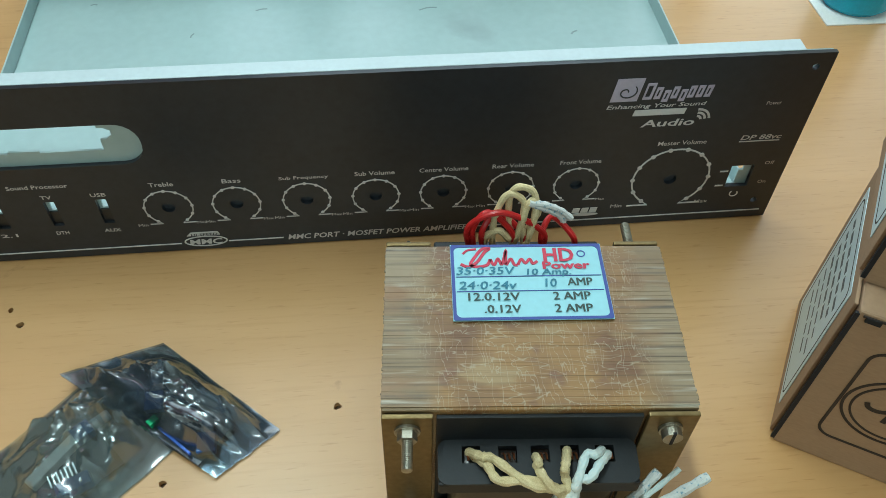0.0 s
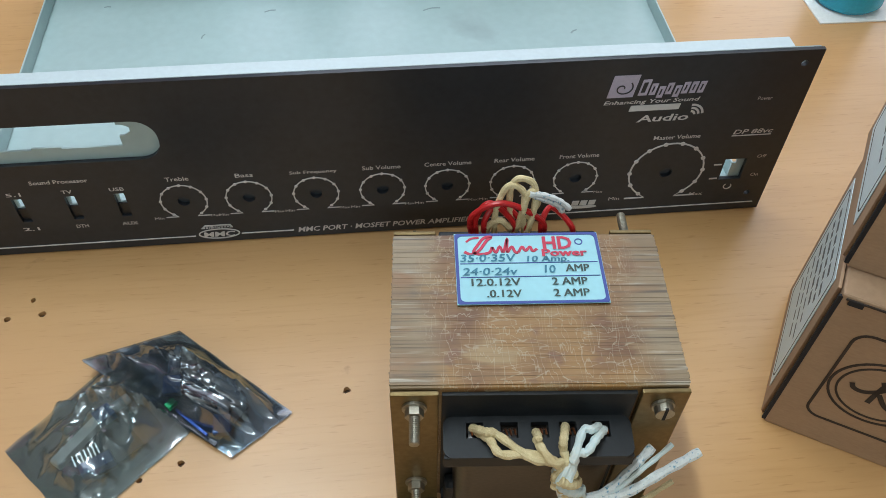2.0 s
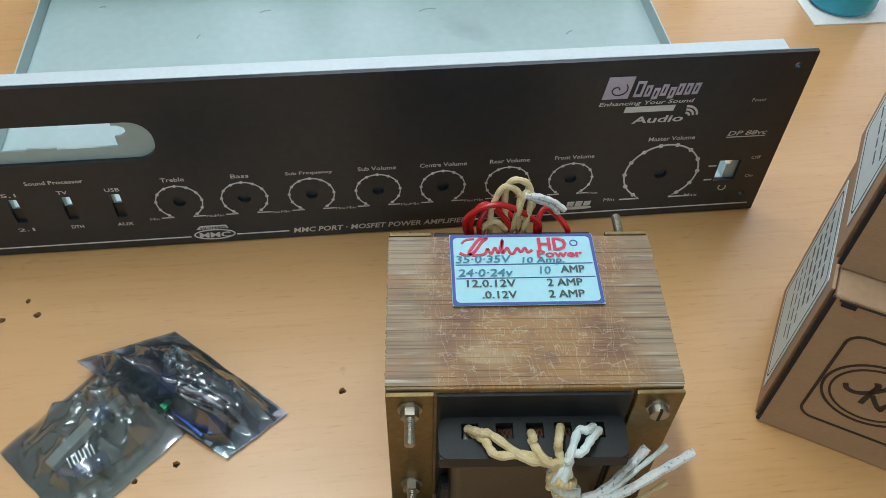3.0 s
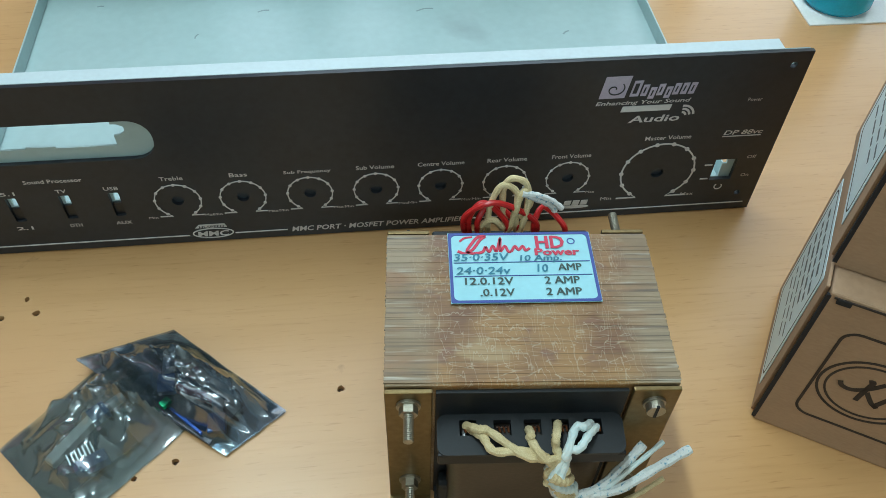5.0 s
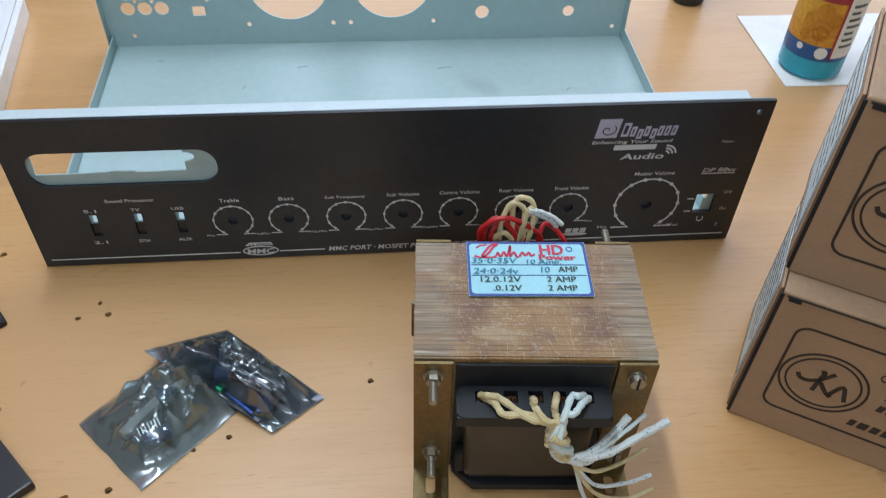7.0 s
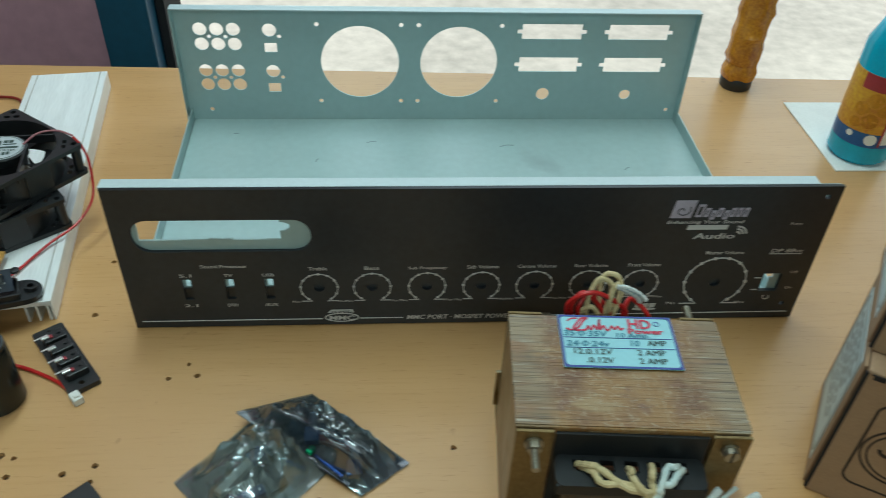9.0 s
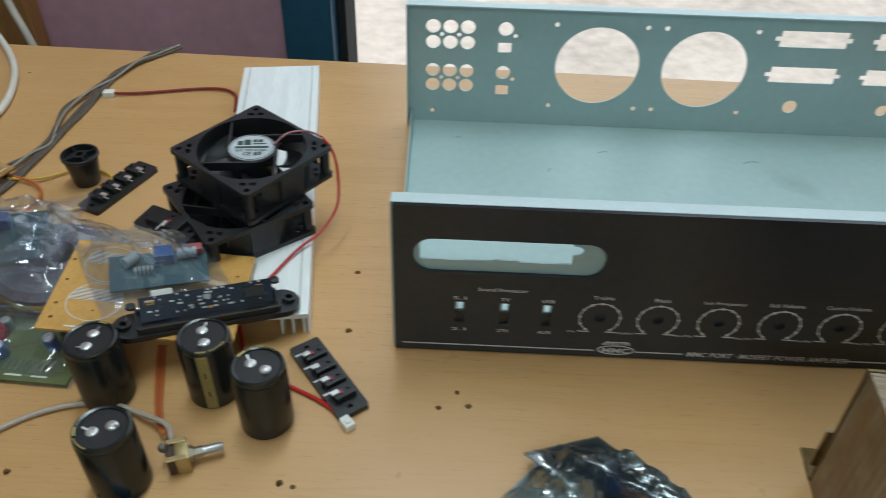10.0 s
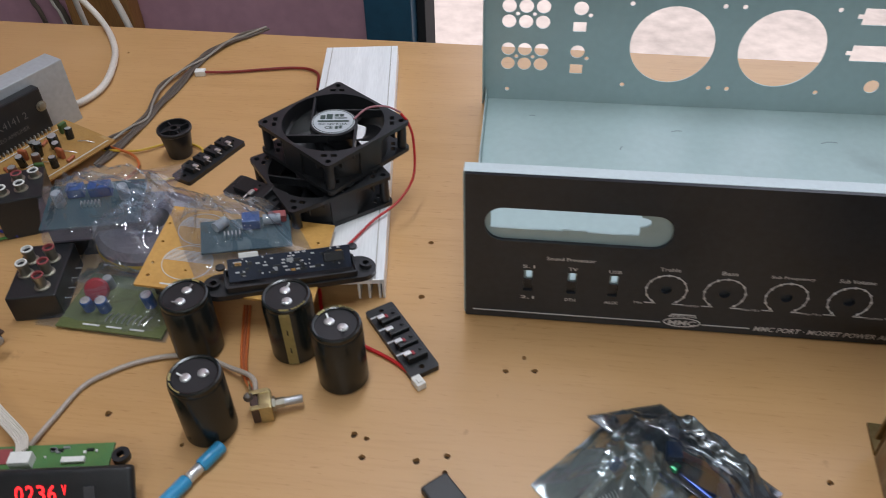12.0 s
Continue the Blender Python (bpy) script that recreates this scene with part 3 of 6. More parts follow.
for x0, x1, nm in ((0.0, tray_x0, "side_flange"), (0.4555, tray_x1 - 0.0006, "side_flange")):
    ln = math.hypot(REAR - 0.016, x1 - x0)
    part(nm, block(0.0012, ln, 0.012, 0.0003, (0, ln / 2, 0)), GREY, cabinet, m=pose(x0, 0.016, 0.0015, 0, 0, math.degrees(math.atan2(x0 - x1, REAR - 0.016))))
rear_holes = []
for zs in ((0.0925, 0.0785), (0.0525, 0.0385)):
    rear_holes += [ring_loop(x, z, 0.0061) for x in (0.0105, 0.025, 0.0395) for z in zs]
    rear_holes += [ring_loop(x, sum(zs) / 2, 0.0018, 10) for x in (0.0178, 0.0322)]
for z in (0.092, 0.052):
    rear_holes += [ring_loop(0.071, z, 0.0062), ring_loop(0.0793, z - 0.006, 0.0019, 10), rect_loop(0.0655, z - 0.0212, 0.0765, z - 0.0122)]
for cx in (0.1505, 0.2412):
    rear_holes += [ring_loop(cx, 0.0612, 0.0355, 48)]
    rear_holes += [ring_loop(cx + a, 0.0597 + b, 0.0021, 12) for a in (-0.0375, 0.0375) for b in (-0.0380, 0.0380)]
for cx in (0.325, 0.405):
    for z in (0.0925, 0.060):
        rear_holes.append([(cx - 0.0275, z - 0.0073), (cx + 0.0275, z - 0.0073), (cx + 0.0275, z - 0.002), (cx + 0.0318, z - 0.002), (cx + 0.0318, z + 0.002), (cx + 0.0275, z + 0.002),
                           (cx + 0.0275, z + 0.0073), (cx - 0.0275, z + 0.0073), (cx - 0.0275, z + 0.002), (cx - 0.0318, z + 0.002), (cx - 0.0318, z - 0.002), (cx - 0.0275, z - 0.002)])
rear_holes += [ring_loop(0.323, 0.0295, 0.0062), ring_loop(0.403, 0.029, 0.0052), ring_loop(0.0105, 0.0125, 0.002, 10), ring_loop(0.447, 0.0125, 0.002, 10)]
part("rear_panel", plate(rect_loop(-0.0115, 0.0006, 0.4570, 0.1140), rear_holes, 0.0012), GREY, cabinet, "grey-teal rear panel with punched openings", pose(0, REAR + 0.0012, 0, 90, 0, 0))
# highlight on the rear fold is put into its lighter colour
part("rear_lip", block(0.4685, 0.010, 0.0012, 0.0003, (0.2228, REAR - 0.004, 0.1133)), LIT_LIP_AND_HOUSING, cabinet, "folded rear edge, its highlight painted paler")
for x in (-0.011, 0.4565):
    part("rear_corner", block(0.0011, 0.010, 0.1115, 0.0003, (x, REAR - 0.004, 0.0014)), GREY, cabinet)

rs = random.Random(5)
for x, y, ln, a in ((0.112, 0.205, 0.006, 70), (0.16, 0.235, 0.009, 15), (0.285, 0.228, 0.014, 12), (0.226, 0.158, 0.016, -62), (0.035, 0.250, 0.005, 5), (0.39, 0.19, 0.007, 40), (0.30, 0.14, 0.006, 100), (0.08, 0.16, 0.004, 30)):
    part("scuff", stroke([(p.x, p.y) for p in smooth_path([(-ln / 2, 0, 0), (0, ln * 0.12, 0), (ln / 2, 0, 0)], 4)], rs.uniform(0.0006, 0.0014), 0.00015), SCUFF, cabinet, "grey scuff on the tray", pose(x, y, 0.0020, 0, 0, a))


def printed(me, mat=None, name="lettering", parent=None, m=None):
    return part(name, me, mat or PRINT, parent or cabinet, m=(m or UP))


def dial(x, z, r, w, dots, parent=None):
    arc = [(x + r * math.cos(radians(a)), z + r * math.sin(radians(a))) for a in np.linspace(232, -52, 40)]
    e = r * 0.16
    arc = [(x - r * 0.98, arc[0][1] - e), (x - r * 0.42, arc[0][1] - e)] + arc + [(x + r * 0.42, arc[-1][1] - e), (x + r * 0.98, arc[-1][1] - e)]
    bm = stroke(arc, w)
    for a in np.linspace(232, -52, dots):
        bm = merge(bm, lathe([(0, 0.00045), (w * 1.5, 0.00045), (w * 1.5, 0)], 8, m=pose(x + r * math.cos(radians(a)), z + r * math.sin(radians(a)), 0)))
    ob = part("dial_scale", bm, PRINT, cabinet, m=UP)
    return ob


for x, name, half in zip(small, ("Treble", "Bass", "Sub Frequency", "Sub Volume", "Centre Volume", "Rear Volume", "Front Volume"), (0.0062, 0.0048, 0.0128, 0.0105, 0.0130, 0.0112, 0.0112)):
    dial(x, KZ, 0.0124, 0.0006, 11)
    printed(words(name, x - half, x + half, 0.0515, 0.0030, bold=0.012))
    printed(words("Min", x - 0.0185, x - 0.0135, 0.0225, 0.0019))
    printed(words("Max", x + 0.0125, x + 0.0178, 0.0225, 0.0019))
dial(0.400, KZ + 0.001, 0.0215, 0.0009, 12)
printed(words("Master Volume", 0.387, 0.4135, 0.0615, 0.0030, bold=0.012))
printed(words("Min", 0.3695, 0.376, 0.0155, 0.0026)), printed(words("Max", 0.4185, 0.4265, 0.0155, 0.0026))
printed(words("Sound Processor", 0.052, 0.082, 0.0545, 0.0028, bold=0.015))
for x, a, c in ((0.0412, "5.1", "2.1"), (0.0688, "TV", "DTH"), (0.0948, "USB", "AUX")):
    h = 0.0011 * len(a) + 0.0006
    printed(words(a, x - h, x + h, 0.0468, 0.0026, bold=0.015)), printed(words(c, x - h - 0.0005, x + h + 0.0005, 0.0200, 0.0026, bold=0.015))
# maker's emblem and name, as plain shapes
printed(plate([(0.3555, 0.0925), (0.3692, 0.0925), (0.3712, 0.1065), (0.3575, 0.1065)], [], 0.0003), PRINT_LILAC, "emblem")
spiral = [(0.3630 + (0.0006 + 0.0000125 * a ** 1.0) * math.cos(radians(a * 1.0)), 0.0985 + (0.0006 + 0.0000105 * a) * math.sin(radians(a))) for a in range(0, 420, 14)]
part("emblem_line", stroke(spiral, 0.0006), BLACK, cabinet, m=UP @ Matrix.Translation((0, 0, 0.0003)))
for k in range(8):
    tall = 0.0100 if k == 0 else 0.0072
    low = 0.0932 if k not in (2, 4) else 0.0912
    x, wdt = 0.3718 + (0.0 if k == 0 else 0.0014) + k * 0.0043, 0.0046 if k == 0 else 0.0032
    lean = 0.14 * tall
    printed(plate([(x, low), (x + wdt, low), (x + wdt + lean, low + tall), (x + lean, low + tall)], [[(x + 0.0011, low + 0.0016), (x + wdt - 0.0011, low + 0.0016), (x + wdt - 0.0011 + lean * 0.7, low + tall - 0.0016), (x + 0.0011 + lean * 0.7, low + tall - 0.0016)]], 0.0003), PRINT_LILAC, "name_bar")
printed(words("Enhancing Your Sound", 0.3545, 0.4062, 0.0880, 0.0034, shear=0.2, bold=0.015))
printed(plate([(0.3690, 0.0828), (0.3960, 0.0828), (0.3967, 0.0865), (0.3697, 0.0865)], [], 0.0003), PRINT, "name_bar")
printed(words("Audio", 0.3745, 0.4030, 0.0752, 0.0048, shear=0.12, bold=0.02))
for r in (0.0022, 0.0044, 0.0066):
    printed(stroke([(0.4035 + r * math.cos(radians(a)), 0.0785 + r * math.sin(radians(a))) for a in range(5, 96, 10)], 0.0012), PRINT, "wave_mark")
printed(words("Power", 0.4385, 0.4465, 0.0860, 0.0024))
printed(words("DP 88vc", 0.4318, 0.4545, 0.0625, 0.0034, shear=0.2, bold=0.015)), printed(stroke([(0.4316, 0.0612), (0.4540, 0.0612)], 0.0005), PRINT, "underline")
printed(words("Off", 0.4515, 0.4570, 0.0435, 0.0024)), printed(words("On", 0.4520, 0.4568, 0.0290, 0.0024))
for z in (0.0395, 0.0285):
    printed(stroke([(0.4275, z), (0.4322, z)], 0.0009), PRINT, "mark")
printed(stroke([(0.4405 + 0.0022 * math.cos(radians(a)), 0.0215 + 0.0022 * math.sin(radians(a))) for a in range(130, 411, 20)], 0.0006), PRINT, "mark")
printed(stroke([(0.006, 0.0068), (0.128, 0.0068)], 0.0007), PRINT, "rule"), printed(stroke([(0.154, 0.0068), (0.184, 0.0068)], 0.0007), PRINT, "rule"), printed(stroke([(0.288, 0.0068), (0.4605, 0.0068)], 0.0007), PRINT, "rule")
printed(plate(ring_loop(0.1415, 0.0078, 0.0118, 28, 0.0042), [ring_loop(0.1415, 0.0078, 0.0110, 28, 0.0035)], 0.0003), PRINT, "badge_ring")
printed(plate([(0.132, 0.0125), (0.150, 0.0125), (0.149, 0.0152), (0.1345, 0.0152)], [], 0.0003), PRINT, "badge_bar")
printed(words("MMC", 0.1325, 0.1505, 0.0055, 0.0044, shear=0.1, bold=0.03))
hs = words("HI-SPEED", 0.1345, 0.1488, 0.0128, 0.0019, bold=0.02)
hs.transform(Matrix.Translation((0, 0, 0.0003)))
printed(hs, BLACK)
printed(words("MMC PORT · MOSFET POWER AMPLIFIER", 0.1865, 0.288, 0.0052, 0.0042, shear=0.2, bold=0.02))
printed(plate(ring_loop(0.3545, 0.0112, 0.0085, 24, 0.0012), [], 0.0003), PRINT, "disc_mark")
for k in range(3):
    printed(plate([(0.3475 + k * 0.005, 0.0128), (0.3515 + k * 0.005, 0.0128), (0.3521 + k * 0.005, 0.0165), (0.3481 + k * 0.005, 0.0165)], [], 0.0003), PRINT, "disc_mark_bar")

# ---- transformer ----
TX, TY, TROT, TZ = 0.234, -0.1635, -4.4, 0.0
CW, CD, CH = 0.114, 0.077, 0.0938   # core width, stack depth, height
transformer = thing("transformer", "brown laminated power transformer with brass brackets and pale blue label", "transformer", pose(TX, TY, TZ, 0, 0, TROT))
core = block(CW, CD, CH, 0.0008, (CW / 2, CD / 2, 0.0))
E_CORE = part("core", core, IRON, transformer, "varnished steel laminations")
rng = random.Random(11)
y = 0.0012
while y < CD - 0.0015:
    t = rng.uniform(0.0005, 0.0009)
    off = rng.choice((0.0, 0.0, 0.0, 0.00003, 0.00006, 0.00011))
    part("lamination", block(CW + rng.choice((0.0, 0.0, 0.0, 0.0003, 0.0005)), t, 0.0006 + off, 0.0, (CW / 2 + rng.uniform(-0.0002, 0.0002), y + t / 2, CH - 0.0002)), IRON, E_CORE)
    y += t
for x, foot in ((0.0, 1), (CW - 0.0185, 1)):
    for side in (0, 1):
        yy = -0.0018 if side == 0 else CD + 0.0018
        s = -1 if side == 0 else 1
        out = 0.0
        br = part("bracket", block(0.0185, 0.002, CH - 0.002, 0.0005, (x + 0.00925 + out, yy, 0.0015)), BRASS, transformer, "passivated brass-coloured steel bracket")
        foot_me = plate(rect_loop(x + out, 0, x + 0.0185 + out, 0.0215), [rect_loop(x + out + 0.0062, 0.0050, x + out + 0.0118, 0.0160, 0.0022)], 0.002)
        part("foot", foot_me, BRASS, transformer, m=(pose(0, yy - 0.001 - 0.0200, 0.0002) if side == 0 else pose(0, CD + 0.001, 0.0002)))

part("side_tab", block(0.008, 0.002, 0.030, 0.0005, (0.0014, CD + 0.0038, 0.012)), BRASS, transformer, "bracket tab standing out at the side")


def bolt(x, y, z, front=True, slotted=False, long=0.012):
    s = -1 if front else 1
    base = pose(x, y, z, 90 if front else -90, 0, 0)
    bm = lathe([(0, 0.0), (0.0045, 0.0), (0.0045, 0.0012), (0.0037, 0.0012), (0.0037, 0.0045), (0, 0.0045)], 6 if not slotted else 20)
    if not slotted:
        bm = lathe([(0, 0.0), (0.0048, 0.0), (0.0048, 0.001), (0, 0.001)], 20, bm)
        prof = []
        for k in range(int(long / 0.0008)):
            prof += [(0.0021, 0.004 + k * 0.0008), (0.00185, 0.0044 + k * 0.0008)]
        bm = lathe([(0, 0.004)] + prof + [(0, 0.004 + long)], 14, bm)
    ob = part("bolt", bm, STEEL, transformer, "zinc-plated bolt and nut", base)
    if slotted:
        part("slot", block(0.0012, 0.0078, 0.0009, 0, (0, 0, 0.0038)), DARK, ob)
    return ob


for z in (0.0845, 0.0195):
    bolt(0.0092, -0.0028, z)
    bolt(CW - 0.0092, -0.0028, z, slotted=True)
bolt(CW - 0.0092, CD + 0.0028, 0.0845, False, long=0.014)
bolt(0.0092, CD + 0.0028, 0.0845, False, slotted=True)

# winding window: dark recess, winding, upper and lower bobbin flanges
part("window_recess", block(0.0745, 0.0016, 0.088, 0.0002, (CW / 2, -0.0008, 0.003)), BOBBIN, transformer, "dark insulation inside the window")
bob = part("winding", block(0.064, 0.028, 0.062, 0.008, (CW / 2, -0.0005, 0.0085), 4), TAPE, transformer, "brown taped winding", smooth=True)
slots = (-0.0245, -0.0110, 0.001, 0.012, 0.0250)
top_flange = plate(rect_loop(CW / 2 - 0.0368, -0.0185, CW / 2 + 0.0368, -0.0012, 0.004), [rect_loop(CW / 2 + dx - 0.0034, -0.0105, CW / 2 + dx + 0.0034, -0.0040) for dx in slots], 0.0035)
part("bobbin_flange", top_flange, BOBBIN, transformer, "dark moulded bobbin flange", pose(0, 0, 0.0715, 4, 0, 0))
part("bobbin_lip", block(0.0735, 0.0022, 0.0075, 0.001, (CW / 2, -0.0175, 0.0655)), BOBBIN, transformer)
part("bobbin_flange", plate([(CW / 2 - 0.0368, -0.0012), (CW / 2 - 0.0368, -0.006), (CW / 2 - 0.026, -0.0165), (CW / 2 + 0.030, -0.0165), (CW / 2 + 0.0368, -0.010), (CW / 2 + 0.0368, -0.0012)], [], 0.005), BOBBIN, transformer, m=pose(0, 0, 0.004))
part("bobbin_corner", block(0.012, 0.008, 0.018, 0.003, (CW / 2 - 0.030, -0.006, 0.009)), BOBBIN, transformer)
for dx in slots:
    for k in range(3):
        part("copper_end", tube([(CW / 2 + dx - 0.002 + k * 0.0018, -0.0035, 0.066), (CW / 2 + dx - 0.0015 + k * 0.0018, -0.0070, 0.0742), (CW / 2 + dx - 0.001 + k * 0.0016, -0.0100, 0.0752)], 0.0004, 5, 3), COPPER, transformer)
back_bob = part("rear_winding", block(0.064, 0.028, 0.062, 0.008, (CW / 2, CD + 0.0005, 0.0085), 4), TAPE, transformer, smooth=True)
part("rear_bobbin_flange", block(0.0735, 0.0170, 0.0035, 0.001, (CW / 2, CD + 0.0097, 0.0725)), BOBBIN, transformer)

# label on top: rating lines stay as text, the maker's name as shapes
LZ = CH + 0.0012
lab = part("label_sheet", block(0.0625, 0.0385, 0.0003, 0, (0, 0, 0)), LABEL_BLUE, transformer, "pale blue printed paper label, taped down", pose(0.0578, 0.0572, LZ, 0, 0, 0.6))
inn = 0.0003
part("label_border", plate(rect_loop(-0.0311, -0.0191, 0.0311, 0.0191, 0.001), [rect_loop(-0.0298, -0.0178, 0.0298, 0.0178, 0.0022)], 0.0002), INK_NAVY, lab, m=Matrix.Translation((0, 0, inn)))
LM = Matrix.Translation((0, 0, inn))
for text, x0, x1, yy, h, mat in (("12.0.12V", -0.0250, -0.0048, -0.0098, 0.0038, INK_DARK), ("2 AMP", 0.0085, 0.0232, -0.0098, 0.0038, INK_DARK), (".0.12V", -0.0190, -0.0048, -0.0158, 0.0038, INK_DARK),
                                 ("2 AMP", 0.0085, 0.0232, -0.0158, 0.0038, INK_DARK), ("AMP", 0.0150, 0.0250, -0.0028, 0.0038, INK_DARK), ("10", 0.0060, 0.0106, -0.0034, 0.0042, INK_TEAL),
                                 ("24·0·24v", -0.0285, -0.0055, -0.0042, 0.0040, INK_TEAL), ("35·0·35V", -0.0292, -0.0056, 0.0032, 0.0040, INK_TEAL), ("10 Amp.", -0.0008, 0.0170, 0.0028, 0.0042, INK_TEAL),
                                 ("HD", 0.0068, 0.0192, 0.0098, 0.0072, INK_RED), ("Power", 0.0060, 0.0252, 0.0058, 0.0040, INK_RED)):
    for shift, lift in ((0.0, 0.0), (0.00028, 0.0001)):
        part("lettering", words(text, x0 + shift, x1 + shift, yy, h, bold=0.02 if mat is INK_RED else 0.0, shear=0.12 if mat is INK_TEAL else 0), mat, lab, m=Matrix.Translation((0, 0, inn + lift)))
# the maker's name as a plain red flourish
sweep = [(-0.0272, 0.0088), (-0.0240, 0.0074), (-0.0205, 0.0098), (-0.0172, 0.0150), (-0.0150, 0.0170), (-0.0182, 0.0166), (-0.0212, 0.0125), (-0.0232, 0.0086), (-0.0205, 0.0074), (-0.0165, 0.0082), (-0.0150, 0.0112)]
for line, wide in ((sweep, 0.0013), ([(-0.0262, 0.0142), (-0.0240, 0.0162), (-0.0205, 0.0168)], 0.0009), ([(-0.0150, 0.0112), (-0.0136, 0.0082), (-0.0118, 0.0116), (-0.0104, 0.0084), (-0.0082, 0.0162), (-0.0088, 0.0084), (-0.0066, 0.0114), (-0.0054, 0.0084), (-0.0040, 0.0080)], 0.0012),
                   ([(-0.0040, 0.0080), (-0.0022, 0.0112), (-0.0008, 0.0090), (0.0012, 0.0112), (0.0022, 0.0088), (0.0042, 0.0100)], 0.0012)):
    part("name_stroke", stroke([(p.x, p.y) for p in smooth_path([(a, b, 0) for a, b in line], 5)], wide), INK_RED, lab, m=LM)
part("registered_mark", plate(ring_loop(0.0226, 0.0138, 0.0018, 16), [ring_loop(0.0226, 0.0138, 0.0013, 16)], 0.0002), INK_NAVY, lab, m=LM)
for yy in (0.0022, -0.0052):
    part("rule", stroke([(-0.0292, yy), (0.0292, yy + 0.0002)], 0.0003), INK_NAVY, lab, m=LM)

# front leads: five cream sleeves twist into a knot, then fan out
knot = Vector((0.0660, -0.0235, 0.0640))
starts = [(CW / 2 - 0.0255, -0.0062, 0.0740), (CW / 2 - 0.0236, -0.0078, 0.0740), (CW / 2 - 0.0008, -0.0085, 0.0745), (CW / 2 + 0.0110, -0.0060, 0.0745), (CW / 2 + 0.0240, -0.0062, 0.0745), (CW / 2 + 0.0262, -0.0075, 0.0740)]
mids = [(0.0405, -0.0135, 0.0790), (0.0420, -0.0170, 0.0768), (0.0560, -0.0165, 0.0780), (0.0655, -0.0135, 0.0800), (0.0735, -0.0130, 0.0800), (0.0745, -0.0165, 0.0770)]
for k, (s, m_) in enumerate(zip(starts, mids)):
    a = k * 1.05
    bend = 0.0018 * (-1) ** k
    part("lead", tube([s, ((s[0] + m_[0]) / 2, (s[1] + m_[1]) / 2 - 0.001, 0.0790 + bend * 0.5), (m_[0], m_[1] + bend, m_[2]), ((m_[0] + knot.x) / 2, (m_[1] + knot.y) / 2 - bend, 0.0760), knot + Vector((-0.004 + 0.0016 * k, 0.003, 0.0085)), knot + Vector((0.0030 * math.cos(a), 0.0025 * math.sin(a), 0.0025)), knot + Vector((0.0030 * math.cos(a + 1.6), 0.0025 * math.sin(a + 1.6), -0.004))], 0.0017, 9, 7, jitter=0.12),
         SLEEVE if k < 4 else SLEEVE_WHITE, transformer, "cream cloth-sleeved lead" if k < 4 else "white sleeved lead", smooth=True)
for k, turns in enumerate((0.0, 2.1, 4.2)):
    loop = [knot + Vector((0.0036 * math.cos(a + turns) + 0.0012 * a, 0.0030 * math.sin(a + turns), 0.005 - 0.0034 * a)) for a in np.linspace(0, 5.2, 14)]
    part("knot", tube(loop, 0.0020, 9, 4, jitter=0.1), SLEEVE_WHITE if k == 1 else SLEEVE, transformer, "leads twisted into a rope", smooth=True)
low = knot + Vector((0.0066, -0.002, -0.0135))
ends = [((0.1050, -0.0080, 0.060), 0), ((0.1130, -0.0075, 0.061), 1), ((0.1240, -0.0100, 0.059), 0), ((0.1015, -0.0120, 0.054), 0), ((0.1150, -0.0160, 0.045), 1), ((0.1205, -0.0200, 0.026), 2), ((0.1225, -0.0230, 0.018), 1), ((0.1130, -0.0260, 0.012), 1)]
for k, (e, white) in enumerate(ends):
    e = Vector(e)
    sag = 0.003 + 0.0030 * max(k - 2, 0)
    m1, m2 = low.lerp(e, 0.35) + Vector((0, -0.004, -sag)), low.lerp(e, 0.72) + Vector((0, -0.002, -sag * 0.9 + 0.0016 * (k % 3 - 1)))
    part("lead_end", tube([knot + Vector((0.0008 * (k - 3), 0, 0.001)), low + Vector((0.0009 * (k - 3), 0.0008 * (k % 3), 0.001 * (k % 2))), m1, m2, e], 0.0020 if not white else 0.0011, 8, 7, jitter=0.10), SLEEVE_FLECK if white in (0, 2) else SLEEVE_WHITE if k % 2 else SLEEVE, transformer, "pale sleeve flecked with blue" if white in (0, 2) else "thin white lead", smooth=True)
# rear leads: red loops and cream sleeves standing behind the core
for k, (x0, x1, h) in enumerate(((0.036, 0.068, 0.011), (0.038, 0.055, 0.009), (0.042, 0.060, 0.006), (0.068, 0.082, 0.002))):
    part("rear_lead", tube([(x0, CD + 0.012, 0.076), (x0 - 0.001, CD + 0.013, 0.086 + h * 0.5), ((x0 + x1) / 2 - 0.003, CD + 0.014 + 0.002 * k, 0.088 + h), (x1 - 0.001, CD + 0.013, 0.084 + h * 0.4), (x1, CD + 0.012, 0.076)], 0.0014, 8, 8), RED_WIRE, transformer, "red insulated wire", smooth=True)
tangle = [[(0.046, 0.012, 0.076), (0.046, 0.015, 0.094), (0.051, 0.018, 0.106), (0.058, 0.016, 0.103), (0.057, 0.013, 0.090), (0.054, 0.012, 0.078)],
          [(0.056, 0.012, 0.076), (0.052, 0.017, 0.096), (0.054, 0.019, 0.1085), (0.062, 0.018, 0.107), (0.063, 0.014, 0.095), (0.060, 0.011, 0.080)],
          [(0.060, 0.013, 0.078), (0.058, 0.013, 0.094), (0.061, 0.016, 0.1045), (0.065, 0.017, 0.098), (0.061, 0.015, 0.088)],
          [(0.041, 0.012, 0.076), (0.043, 0.013, 0.085), (0.048, 0.013, 0.089), (0.053, 0.012, 0.084)]]
for pts in tangle:
    part("rear_lead", tube([(x, CD + y, z) for x, y, z in pts], 0.0015, 8, 7, jitter=0.08), SLEEVE, transformer, "cream cloth-sleeved lead", smooth=True)
